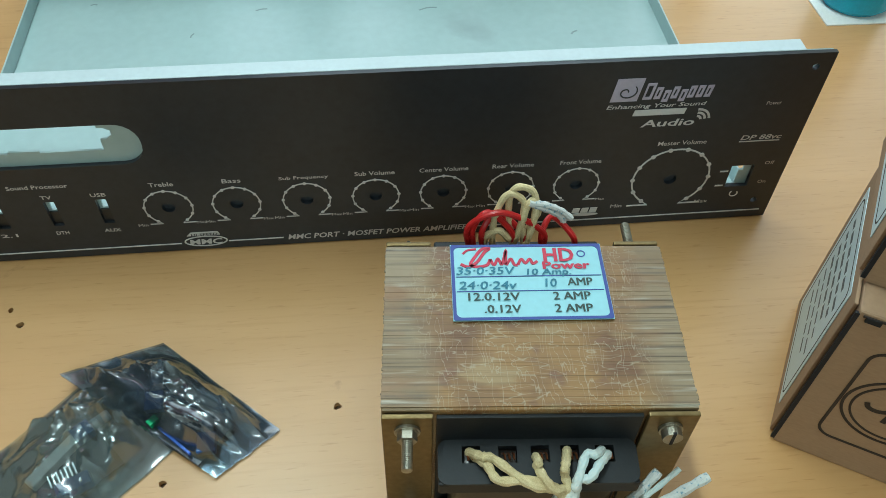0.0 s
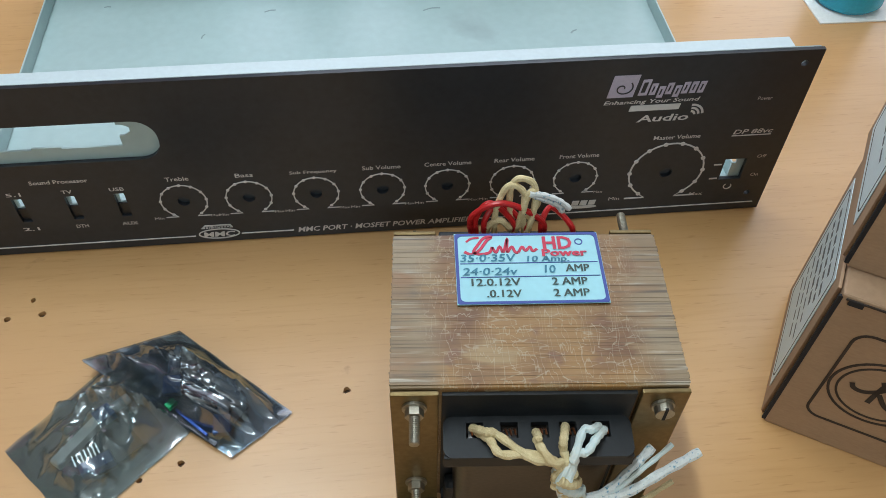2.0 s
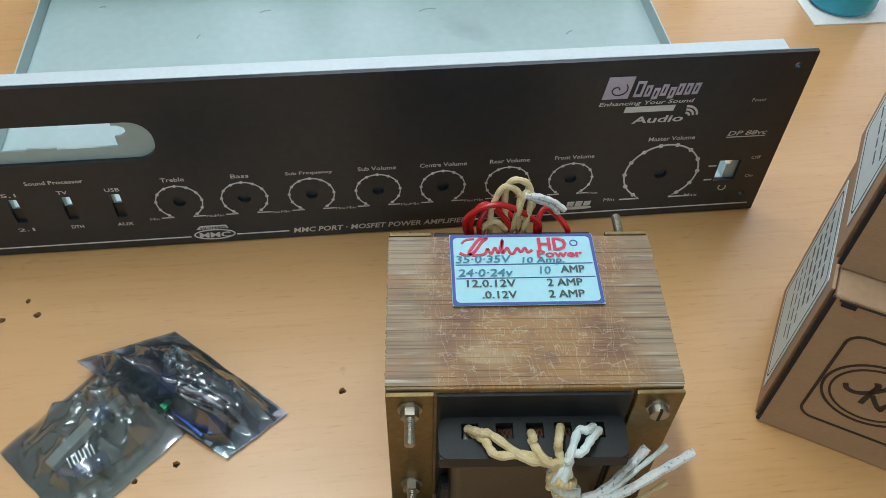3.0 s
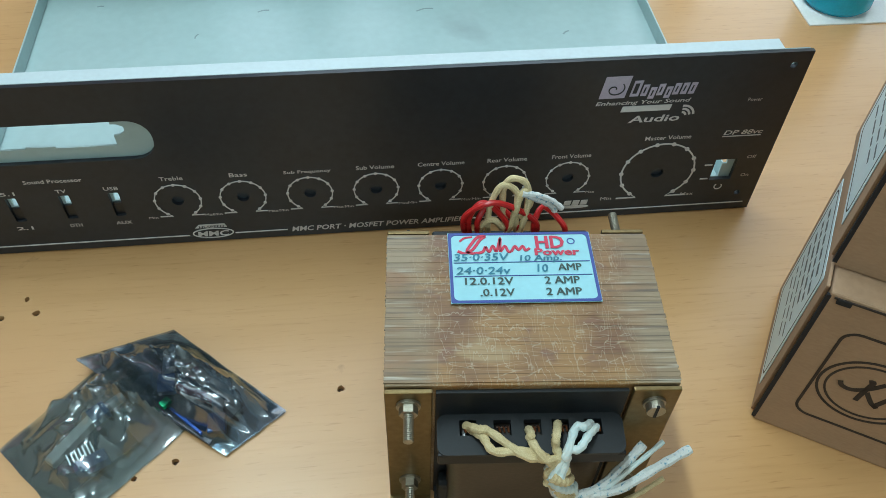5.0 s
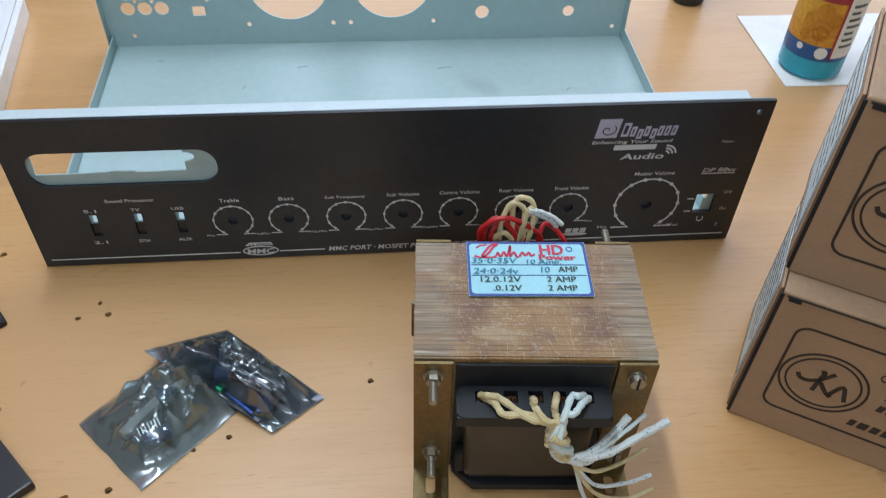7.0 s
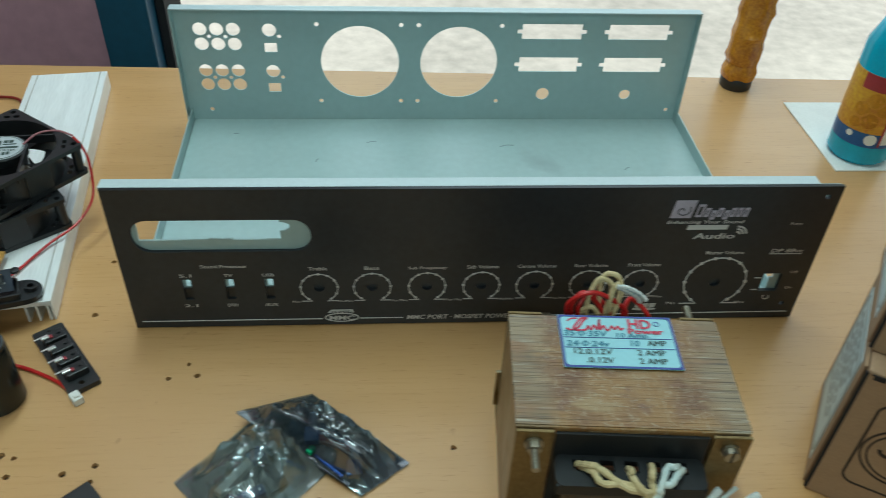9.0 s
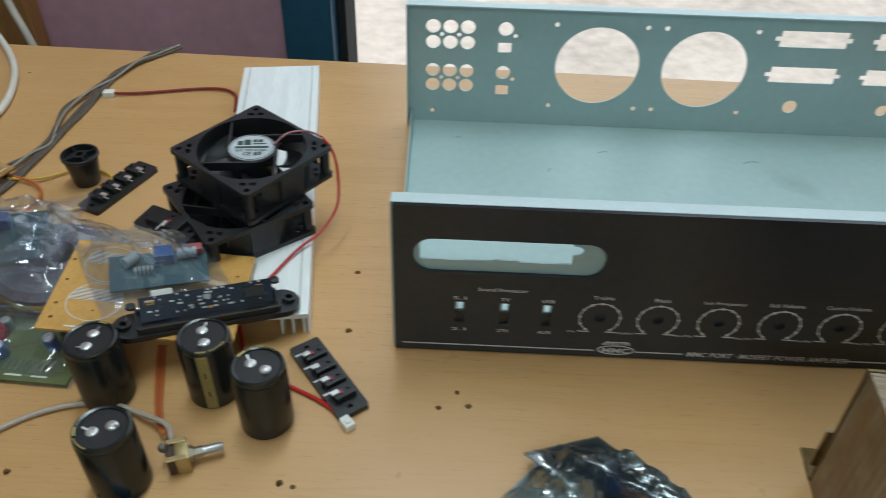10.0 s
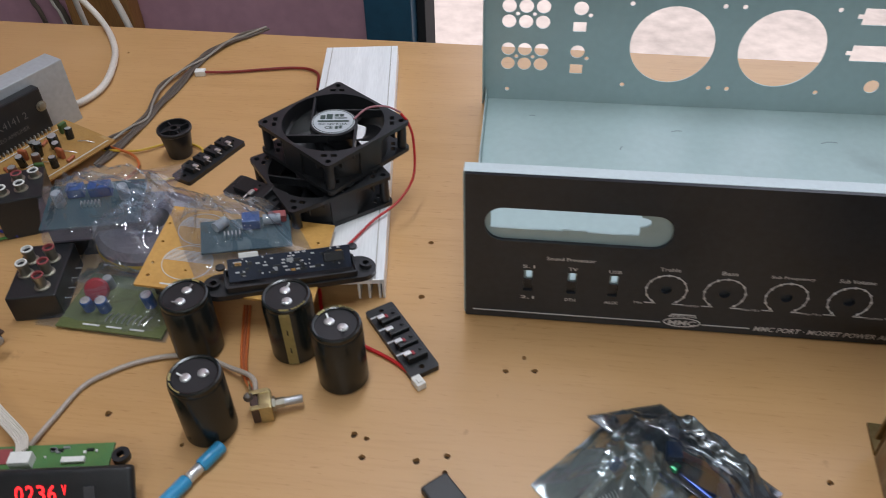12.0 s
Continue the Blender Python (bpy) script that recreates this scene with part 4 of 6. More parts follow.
for k in range(2):
    part("rear_lead", tube([(0.060, CD + 0.015, 0.104), (0.066, CD + 0.016, 0.102 - 0.002 * k), (0.074, CD + 0.018, 0.0965 - 0.003 * k), (0.0800 - 0.003 * k, CD + 0.018, 0.091 - 0.002 * k)], 0.0015, 8, 7, jitter=0.1), SLEEVE_FLECK, transformer, "pale braided sleeve", smooth=True)


# ---- cardboard cartons ----
def carton(m, length=0.21, depth=0.089, height=0.1035, group="stacked cartons"):
    box = thing("carton", "brown cardboard carton with dark printed emblem and pale side label", "carton", m, group)
    part("body", block(length, depth, height, 0.0016, (length / 2, depth / 2, 0), 3), CARD, box)
    part("end_flap", block(0.0016, depth - 0.004, height - 0.003, 0.0006, (-0.0012, depth / 2 + 0.0025, 0.0012)), CARD, box, "glued end flap with a dark gap")
    part("flap_gap", block(0.0018, 0.0014, height - 0.004, 0, (-0.0002, 0.0008, 0.002)), DARK, box)
    part("lid_gap", block(length - 0.004, 0.0008, 0.0009, 0, (length / 2, -0.0002, height - 0.0025)), CARD_INK, box)
    part("tuck_hole", block(0.006, 0.0022, 0.0030, 0.0004, (0.0062, 0.0002, height - 0.0048)), DARK, box)
    side = pose(-0.0021, depth - 0.007, 0, 90, 0, -90)
    part("side_label", plate(rect_loop(0.0, 0.010, depth - 0.021, height - 0.008, 0.001), [], 0.0003), LABEL_PALE, box, "pale printed side label", side)
    part("label_border", plate(rect_loop(0.003, 0.013, depth - 0.024, height - 0.011, 0.004), [rect_loop(0.0038, 0.0138, depth - 0.0248, height - 0.0118, 0.0035)], 0.0004), CARD_INK, box, m=side)
    r2 = random.Random(3)
    for k in range(7):
        z = height - 0.022 - k * 0.0085
        bw = (0.0016 if k > 3 else 0.0026)
        x = 0.010
        while x < depth - 0.036:
            w = r2.uniform(0.004, 0.010)
            part("print_bar", plate(rect_loop(x, z, min(x + w, depth - 0.030), z + bw), [], 0.0004), LABEL_INK, box, m=side)
            x += w + 0.0026
    front = pose(0, 0, 0, 90, 0, 0)
    outline = rect_loop(0.0130, 0.0200, length - 0.013, height - 0.0185, 0.007)
    part("printed_frame", stroke(outline, 0.0013, closed=True), CARD_INK, box, m=front)
    for rx, ry, w in ((0.0215, 0.0210, 0.0012), (0.0182, 0.0178, 0.0010)):
        part("printed_ring", stroke([(0.036 + rx * math.cos(a), 0.0505 + ry * math.sin(a)) for a in np.linspace(0, 2 * math.pi, 49)[:-1]], w, closed=True), CARD_INK, box, m=front)
    swash = [[(0.0228, 0.0528), (0.0246, 0.0496), (0.0290, 0.0491), (0.0342, 0.0528), (0.0395, 0.0600)], [(0.0329, 0.0582), (0.0347, 0.0586), (0.0338, 0.0519), (0.0329, 0.0428)], [(0.0347, 0.0510), (0.0391, 0.0447), (0.0422, 0.0424)], [(0.0404, 0.0424), (0.0457, 0.0528), (0.0492, 0.0424)]]
    for s_ in swash:
        part("printed_swash", stroke([(p.x, p.y) for p in smooth_path([(a, b, 0) for a, b in s_], 5)], 0.0022), CARD_INK, box, m=front)
    part("printed_mark", plate(ring_loop(0.0605, 0.0690, 0.0028, 16), [ring_loop(0.0605, 0.0690, 0.0021, 16)], 0.0003), CARD_INK, box, m=front)
    for x0, x1, z, h in ((0.0650, 0.170, 0.0540, 0.0110), (0.0640, 0.165, 0.0445, 0.0048), (0.0560, 0.160, 0.0270, 0.0050)):
        x = x0
        while x < x1:
            w = r2.uniform(0.5, 1.0) * h
            part("print_bar", plate([(x, z), (x + w, z), (x + w + h * 0.2, z + h), (x + h * 0.2, z + h)], [], 0.0003), CARD_INK, box, m=front)
            x += w + h * 0.35
    return box


carton(pose(0.4172, -0.1420, 0.0, 0, 0, -31))
carton(pose(0.4235, -0.1285, 0.1037, 0, 0, -31.5))

# ---- heat sink, fans, capacitors ----
sink = thing("heat_sink", "long pale aluminium heat sink lying on the table", "heat sink", pose(-0.0555, 0.0105, 0, 0, 0, 7.9))
part("top_plate", block(0.070, 0.335, 0.004, 0.0004, (-0.035, 0.1675, 0.0135)), ALU, sink)
for x in (-0.0685, -0.0035, -0.0105, -0.0175, -0.0615):
    part("fin", block(0.0016, 0.335, 0.0136, 0.0003, (x, 0.1675, 0.0)), ALU, sink)
part("fin", block(0.0015, 0.335, 0.0136, 0.0003, (-0.0008, 0.1675, 0.0)), ALU, sink)
for x in (-0.064, -0.006):
    part("groove", block(0.0006, 0.334, 0.0003, 0, (x, 0.1675, 0.0174)), STEEL, sink)


PINK_WIRE = material("pink_pvc", (0.42, 0.16, 0.18), 0.45, vary=0.15)
FAN_LABEL = material("silver_fan_label", (0.55, 0.59, 0.62), 0.35, 0.15, vary=0.08)


def fan(m):
    f = thing("cooling_fan", "black square cooling fan with silver hub label, in a stack", "fan", m, "stacked cooling fans")
    S, T, R = 0.0800, 0.0260, 0.0376
    hol = [ring_loop(0, 0, R, 48)] + [ring_loop(a, b, 0.0021, 12) for a in (-0.0352, 0.0352) for b in (-0.0352, 0.0352)]
    for k in range(4):
        for side in (-1, 1):
            a = radians(45 + 90 * k)
            c, d = 0.0430 * math.cos(a), 0.0430 * math.sin(a)
            tx, ty = -math.sin(a) * side * 0.0034, math.cos(a) * side * 0.0034
            ux, uy = math.cos(a) * 0.0016, math.sin(a) * 0.0016
            vx, vy = -math.sin(a) * 0.0022, math.cos(a) * 0.0022
            hol.append([(c + tx - ux - vx, d + ty - uy - vy), (c + tx + ux - vx, d + ty + uy - vy), (c + tx + ux + vx, d + ty + uy + vy), (c + tx - ux + vx, d + ty - uy + vy)])
    for z in (0.0, T - 0.0032):
        part("flange", plate(rect_loop(-S / 2, -S / 2, S / 2, S / 2, 0.0035), hol, 0.0032), PLASTIC, f, m=Matrix.Translation((0, 0, z)))
    part("duct", lathe([(R, 0.0004), (R + 0.0016, 0.0004), (R + 0.0016, T - 0.0004), (R, T - 0.0004), (R - 0.0007, T * 0.6), (R, 0.0004)], 48), PLASTIC, f, smooth=True)
    for k in range(4):
        turn = pose(0, 0, 0, 0, 0, 90 * k)
        part("side_rib", block(0.020, 0.0014, T - 0.0064, 0.0003, (0, S / 2 - 0.0009, 0.0032)), PLASTIC, f, m=turn)
        for x in (-0.0255, 0.0255):
            part("gusset", block(0.0012, 0.0100, 0.0062, 0.0002, (x, S / 2 - 0.0066, T - 0.0094)), PLASTIC, f, m=turn)
        part("corner_post", lathe([(0.0022, 0.003), (0.0036, 0.003), (0.0036, T - 0.003), (0.0022, T - 0.003)], 14, m=pose(0.0352, 0.0352, 0)), PLASTIC, f, m=turn, smooth=True)
    part("hub", lathe([(0, 0.003), (0.0150, 0.003), (0.0155, 0.0045), (0.0155, T - 0.0070), (0, T - 0.0070)], 36), PLASTIC, f, smooth=True)
    part("motor_plate", lathe([(0, T - 0.0072), (0.0172, T - 0.0072), (0.0176, T - 0.0066), (0.0176, T - 0.0012), (0.0170, T - 0.0006), (0, T - 0.0006)], 40), PLASTIC, f, smooth=True)
    lb = part("hub_label", lathe([(0, T - 0.0006), (0.0158, T - 0.0006), (0.0158, T - 0.0002), (0, T - 0.0002)], 40), FAN_LABEL, f, "round silver rating label")
    part("label_ring", plate(ring_loop(0, 0, 0.0150, 40), [ring_loop(0, 0, 0.0146, 40)], 0.0002), INK_DARK, lb, m=Matrix.Translation((0, 0, T - 0.0002)))
    tm = pose(0, 0, T - 0.0002, 0, 0, -45)
    for t_, x0, x1, yy, h in (("DC 12V 0.15A", -0.0105, 0.0105, -0.0050, 0.0026), ("CE", -0.0058, 0.0000, -0.0100, 0.0038)):
        part("lettering", words(t_, x0, x1, yy, h, bold=0.03), INK_DARK, lb, m=tm)
    for x0, x1, yy, h in ((-0.0100, -0.0062, 0.0030, 0.0050), (-0.0054, -0.0008, 0.0030, 0.0064), (0.0006, 0.0036, 0.0062, 0.0032), (0.0042, 0.0074, 0.0062, 0.0032), (0.0006, 0.0098, 0.0036, 0.0012), (-0.0115, 0.0115, -0.0010, 0.0022), (0.0018, 0.0040, -0.0100, 0.0036), (0.0046, 0.0068, -0.0094, 0.0036)):
        part("print_bar", plate(rect_loop(x0, yy, x1, yy + h), [], 0.0002), INK_DARK, lb, m=tm)
    # four thin upright struts run off the motor plate like a pinwheel
    for k in range(4):
        part("strut", block(0.0370, 0.0016, 0.0066, 0.0003, (0.0188, 0.0164, T - 0.0074)), PLASTIC, f, m=pose(0, 0, 0, 0, 0, 45 + 90 * k))
    blade = bmesh.new()
    rows = []
    for i in range(7):
        r = 0.0150 + i * 0.0035
        row = []
        for j in range(6):
            a = radians(-34 + 13.5 * j * (0.82 + 0.05 * i) + i * 3.5)
            row.append(blade.verts.new((r * math.cos(a), r * math.sin(a), 0.0035 + 0.0135 * (1 - (j / 5) ** 1.3))))
        rows.append(row)
    for a, c in zip(rows, rows[1:]):
        for j in range(5):
            blade.faces.new((a[j], a[j + 1], c[j + 1], c[j]))
    bmesh.ops.solidify(blade, geom=blade.faces[:], thickness=0.0009)
    bme = mesh_of(blade, "blade", PLASTIC, True)
    for k in range(5):
        part("blade", bme, PLASTIC, f, m=pose(0, 0, 0, 0, 0, k * 72 + 20))
    return f


fan(pose(-0.1185, 0.0985, 0.0178, 0, 0, -6.5 + 45))
fan(pose(-0.1092, 0.1170, 0.0466, 2.0, 0.5, 8.7 + 45))
fan_lead = part("fan_lead", tube([(-0.0935, 0.1195, 0.0735), (-0.0850, 0.1300, 0.0765), (-0.0720, 0.1330, 0.0770), (-0.0600, 0.1285, 0.0755)], 0.0008, 7, 8), PINK_WIRE, smooth=True)
tagged(fan_lead, "thin pink wire pair running from the fan hub to its corner", "wire")
f_wire = part("fan_wire", tube([(-0.0600, 0.1285, 0.0745), (-0.0540, 0.1250, 0.0680), (-0.0500, 0.1200, 0.055), (-0.0490, 0.106, 0.0345), (-0.058, 0.088, 0.024), (-0.073, 0.069, 0.0205), (-0.084, 0.046, 0.0195), (-0.0885, 0.034, 0.0205)], 0.0010, 8, 8), RED_WIRE, smooth=True)
tagged(f_wire, "twin red fan wire hanging down from the stacked fans", "wire")


def capacitor(x, y, turn, rim_text=""):
    c = thing("capacitor", "large black can capacitor with two bright solder terminals", "capacitor", pose(x, y, 0, 0, 0, turn), "can capacitors")
    R, H = 0.0155, 0.048
    part("can", lathe([(0, 0), (R - 0.0012, 0), (R, 0.001), (R, H - 0.0045), (R - 0.0006, H - 0.0035), (R - 0.0002, H - 0.0022), (R - 0.0006, H - 0.0006), (R - 0.0016, H), (R - 0.0028, H - 0.0004), (R - 0.0030, H - 0.0010)], 48), SLEEVE_BLACK, c, smooth=True)
    part("seal", lathe([(R - 0.0029, H - 0.0012), (0, H - 0.0012)], 36), PLASTIC, c, "black sealing disc")
    for s in (-1, 1):
        t = part("terminal", lathe([(0.0032, 0), (0.0030, 0.0006), (0.0020, 0.0011), (0, 0.0013)], 14), TIN, c, "bright solder blob", Matrix.Translation((s * 0.0048, 0.0010 * s, H - 0.0012)))
        part("tab", block(0.0011, 0.0005, 0.0048, 0.0001, (0, 0, 0.0006)), TIN, t, m=pose(0, 0, 0, 62 * s, 10, 60))
    w = radians(24)
    b = bmesh.new()
    cols = []
    for k in range(7):
        a = -w / 2 + w * k / 6
        cols.append([b.verts.new((r * math.cos(a), r * math.sin(a), z)) for r, z in ((R + 0.0002, 0.0015), (R + 0.0002, H - 0.0040), (R - 0.0003, H - 0.0022), (R - 0.0015, H + 0.0003), (R - 0.0027, H - 0.0001))])
    for p, q in zip(cols, cols[1:]):
        for j in range(4):
            b.faces.new((p[j], q[j], q[j + 1], p[j + 1]))
    part("polarity_stripe", b, GOLD, c, "dull gold polarity stripe")
    for z in (0.012, 0.028):
        part("minus_mark", block(0.0004, 0.0008, 0.0045, 0, (R + 0.0002, 0, z)), SLEEVE_BLACK, c)
    for k, ch in enumerate(rim_text):
        a = 128 - turn - k * 9.0
        part("lettering", words(ch, -0.0008, 0.0008, 0.0, 0.0021), GOLD, c, m=pose(0.0128 * math.cos(radians(a)), 0.0128 * math.sin(radians(a)), H + 0.0001, 0, 0, a - 90))
    for a0 in range(0, 0 if rim_text else 5):
        part("print_bar", block(0.0009, 0.0017, 0.0002, 0, (R - 0.0017, 0, H + 0.00005)), GOLD, c, m=pose(0, 0, 0, 0, 0, 22 + a0 * 9))
    return c


SLEEVE_BLACK = material("black_shrink_sleeve", (0.013, 0.016, 0.015), 0.24, vary=0.2, grain=30, bump=0.03)
GOLD = material("dull_gold_print", (0.34, 0.27, 0.10), 0.45, 0.2, vary=0.15)
capacitor(-0.1680, -0.0465, 75)
capacitor(-0.1050, -0.0400, -80)
capacitor(-0.0690, -0.0605, 145, "50WV10000")
capacitor(-0.1390, -0.1065, 195)

# ---- antistatic pouches on the table ----
SMOKE = film_material("smoky_antistatic_film", (0.50, 0.56, 0.57), 0.24, 0.18, irid=1, sheen_haze=0.12, ripple=0.09, sheen_milk_color=(0.36, 0.46, 0.45), scale=30)
SMOKE_DARK = film_material("dark_antistatic_film", (0.30, 0.35, 0.40), 0.22, 0.18, irid=1, sheen_haze=0.06, ripple=0.08, sheen_milk_color=(0.22, 0.30, 0.36), scale=30)
# blue and green colours for the glints on the iridescent film
GLINT_BLUE = material("blue_film_glint", (0.05, 0.14, 0.55), 0.25, 0.3, vary=0.2, grain=300)
GREEN_SHINE = material("green_film_glint", (0.02, 0.50, 0.20), 0.25, 0.3, vary=0.2, grain=300)
CLEAR = film_material("clear_film", (0.93, 0.96, 0.99), 0.10, 0.04, sheen_haze=0.03, ripple=0.50, sheen_milk_color=(0.70, 0.78, 0.95))
POTBLUE = material("blue_pot_plastic", (0.02, 0.09, 0.30), 0.35, vary=0.15)
KNURL = material("grey_shaft_plastic", (0.32, 0.35, 0.39), 0.4, vary=0.1)
GREEN_PCB = material("green_circuit_board", (0.045, 0.17, 0.06), 0.35, vary=0.2, grain=60, spread=(0.10, 0.20, 0.06))
OLIVE_PCB = material("olive_circuit_board", (0.13, 0.155, 0.055), 0.4, vary=0.2, grain=50)
TAN_PCB = material("tan_paper_circuit_board", (0.60, 0.325, 0.085), 0.45, vary=0.12, grain=30, spread=(0.48, 0.24, 0.055))
NAVY_PCB = material("dark_blue_circuit_board", (0.006, 0.015, 0.040), 0.35, vary=0.3, grain=80)
BROWN_PCB = material("brown_circuit_board", (0.06, 0.025, 0.015), 0.45, vary=0.2)
CHIP = material("grey_metal_parts", (0.45, 0.46, 0.48), 0.35, 0.7)
WHITE_PLASTIC = material("white_plastic", (0.78, 0.77, 0.73), 0.4, vary=0.06)
RED_PLASTIC = material("red_plastic", (0.36, 0.03, 0.04), 0.4, vary=0.1)
RESISTOR = material("orange_brown_ceramic", (0.42, 0.11, 0.04), 0.45, vary=0.15)
GREENCAP = material("green_film_capacitor", (0.05, 0.11, 0.03), 0.4, vary=0.15)


def potentiometer(parent, x, y, z, turn, tilt=0.0, mat=POTBLUE, k=1.0):
    p = part("potentiometer", block(0.0095 * k, 0.0105 * k, 0.0062 * k, 0.0006, (0, 0, 0)), mat, parent, "blue potentiometer", pose(x, y, z, tilt, 0, turn))
    part("shaft", lathe([(0, 0), (0.0031 * k, 0), (0.0031 * k, 0.010 * k), (0.0026 * k, 0.011 * k), (0, 0.011 * k)], 16, m=pose(0, 0.005 * k, 0.0034 * k, -90, 0, 0)), KNURL, p, "grey knurled shaft")
    return p


def dome(h, pu=0.5, pv=0.5):
    return lambda u, v: h * math.exp(-((u - pu) / 0.38) ** 4 - ((v - pv) / 0.38) ** 4)


pouch_a = thing("antistatic_pouch", "smoky grey antistatic pouch holding a small blue circuit board", "antistatic bag", group="antistatic pouches")
A4 = [(0.050, -0.126, 0.0003), (0.091, -0.169, 0.0003), (0.141, -0.118, 0.0003), (0.102, -0.069, 0.0003)]
part("film", pouch(A4, dome(0.010, 0.5, 0.5), 3, fold=0.0052, ridges=((0.05, 0.30, 0.60, 0.70, 0.010, 0.09), (0.45, 0.05, 0.60, 0.55, 0.009, 0.07), (0.60, 0.10, 0.95, 0.35, 0.005, 0.05), (0.35, 0.85, 0.9, 0.6, 0.007, 0.06))), SMOKE, pouch_a, smooth=True)
bd = part("circuit_board", block(0.036, 0.024, 0.0014, 0.0002, (0, 0, 0)), NAVY_PCB, pouch_a, "small dark blue circuit board", pose(0.094, -0.131, 0.0018, 0, 0, 40))
part("white_strip", block(0.027, 0.0055, 0.0050, 0.0006, (0, 0, 0)), WHITE_PLASTIC, pouch_a, "white plastic connector strip", pose(0.0850, -0.1270, 0.0034, 0, 0, 54))
potentiometer(pouch_a, 0.0955, -0.1135, 0.0040, -50, k=0.85)
part("blue_block", block(0.015, 0.0065, 0.0060, 0.0006, (0, 0, 0)), POTBLUE, pouch_a, "dark blue pin housing", pose(0.0965, -0.1395, 0.0032, 0, 0, 28))
for k in range(7):
    part("header_pin", block(0.0006, 0.0055, 0.0006, 0, (0, 0, 0)), TIN, pouch_a, m=pose(0.0860 + k * 0.0016, -0.1375 + k * 0.0010, 0.0075, 14, 0, 28))

pouch_b = thing("antistatic_pouch", "smoky grey antistatic pouch with bright creases lying over another pouch", "antistatic bag", group="antistatic pouches")
B4 = [(0.080, -0.083, 0.0090), (0.157, -0.139, 0.0012), (0.185, -0.117, 0.0004), (0.1245, -0.063, 0.0006)]
part("film", pouch(B4, dome(0.013, 0.58, 0.48), 8, fold=0.0052, ridges=((0.03, 0.20, 0.95, 0.18, 0.010, 0.07), (0.30, 0.60, 0.95, 0.78, 0.009, 0.07), (0.05, 0.55, 0.45, 0.40, 0.006, 0.05))), SMOKE_DARK, pouch_b, smooth=True)
bd = part("circuit_board", block(0.040, 0.024, 0.0014, 0.0002, (0, 0, 0)), NAVY_PCB, pouch_b, "small dark blue circuit board", pose(0.141, -0.112, 0.0050, 4, 3, -38))
potentiometer(pouch_b, 0.1275, -0.1015, 0.0075, 0, 12, k=0.9), potentiometer(pouch_b, 0.1530, -0.1240, 0.0050, 0, 12, k=0.9)
part("chip", block(0.012, 0.006, 0.003, 0.0003, (0.002, 0.008, 0.0014)), PLASTIC, bd)
part("red_strip", block(0.026, 0.0038, 0.004, 0.0004, (0, 0, 0)), RED_PLASTIC, pouch_b, "dull red pin strip", pose(0.1425, -0.1090, 0.0072, 0, 0, -26))
# two small solids stand in for the film's green and blue glints
part("green_glint_tab", block(0.0036, 0.0050, 0.0030, 0.0004, (0, 0, 0)), GREEN_SHINE, pouch_b, "green glint of the iridescent film, made as a tab", pose(0.1275, -0.1120, 0.0078, 0, 0, -42))
part("blue_glint_strip", block(0.022, 0.0014, 0.0020, 0.0003, (0, 0, 0)), GLINT_BLUE, pouch_b, m=pose(0.1380, -0.1220, 0.0068, 0, 0, -43))


# ---- terminal strips ----
def terminal_strip(m, length=0.066, red=True, tabs=(0, 1, 2, 3)):
    s = thing("terminal_strip", "black push terminal strip with bright metal tabs, lying face down", "terminal strip", m, "terminal strips")
    part("body", plate(rect_loop(-length / 2, -0.0102, length / 2, 0.0102, 0.002), [ring_loop(-length / 2 + 0.005, 0, 0.0018, 12), ring_loop(length / 2 - 0.005, 0, 0.0018, 12)], 0.004), PLASTIC, s)
    n = 4
    for k in range(n):
        x = -length / 2 + 0.0145 + k * (length - 0.029) / (n - 1)
        part("cell", block(0.0095, 0.0135, 0.005, 0.0006, (x, 0.0005, 0.004)), PLASTIC, s)
        if k not in tabs:
            continue
        tb = part("metal_tab", block(0.0030, 0.0050, 0.0014, 0.0003, (x, -0.0050, 0.009)), TIN, s, "bright tinned tab")
        part("tab_end", block(0.0010, 0.0050, 0.0005, 0.0001, (x - 0.002, -0.0090, 0.0088)), TIN, s, m=pose(0, 0, 0, 0, 0, 0))
        part("peg", lathe([(0.0013, 0), (0.0011, 0.0012), (0, 0.0013)], 10), PLASTIC, s, m=Matrix.Translation((x, 0.004, 0.009)))
        if red and k != 1:
            part("insert", block(0.003, 0.002, 0.0010, 0.0002, (x + 0.001, -0.0015, 0.009)), RED_PLASTIC, s, "red spring insert")
    return s


terminal_strip(pose(-0.0380, -0.0285, 0.0, 0, 0, -53))
terminal_strip(pose(-0.2330, 0.1570, 0.0, 0, 0, 66), 0.068, False)
terminal_strip(pose(-0.1600, 0.0720, 0.0335, 8, -4, -28), 0.050, True, (2,))
plug = thing("wire_plug", "small white two-pin wire plug lying on the table", "connector", pose(-0.0215, -0.0630, 0, 0, 0, -50))
part("shell", block(0.0085, 0.0062, 0.0055, 0.0008, (0, 0, 0)), WHITE_PLASTIC, plug)
part("latch", block(0.003, 0.003, 0.0012, 0.0003, (0.001, 0, 0.0055)), WHITE_PLASTIC, plug)


def cable(name, points, r, mat, label, sides=8, flat=1.0):
    ob = part(name, tube(points, r, sides, 9, flat=flat), mat, smooth=True)
    return tagged(ob, label, "cable")


cable("wire", [(-0.101, 0.008, 0.006), (-0.094, -0.012, 0.0022), (-0.082, -0.028, 0.0018), (-0.059, -0.037, 0.0016), (-0.038, -0.048, 0.0018), (-0.026, -0.058, 0.0025)], 0.0013, RED_WIRE, "red wire running behind a capacitor to the plug")

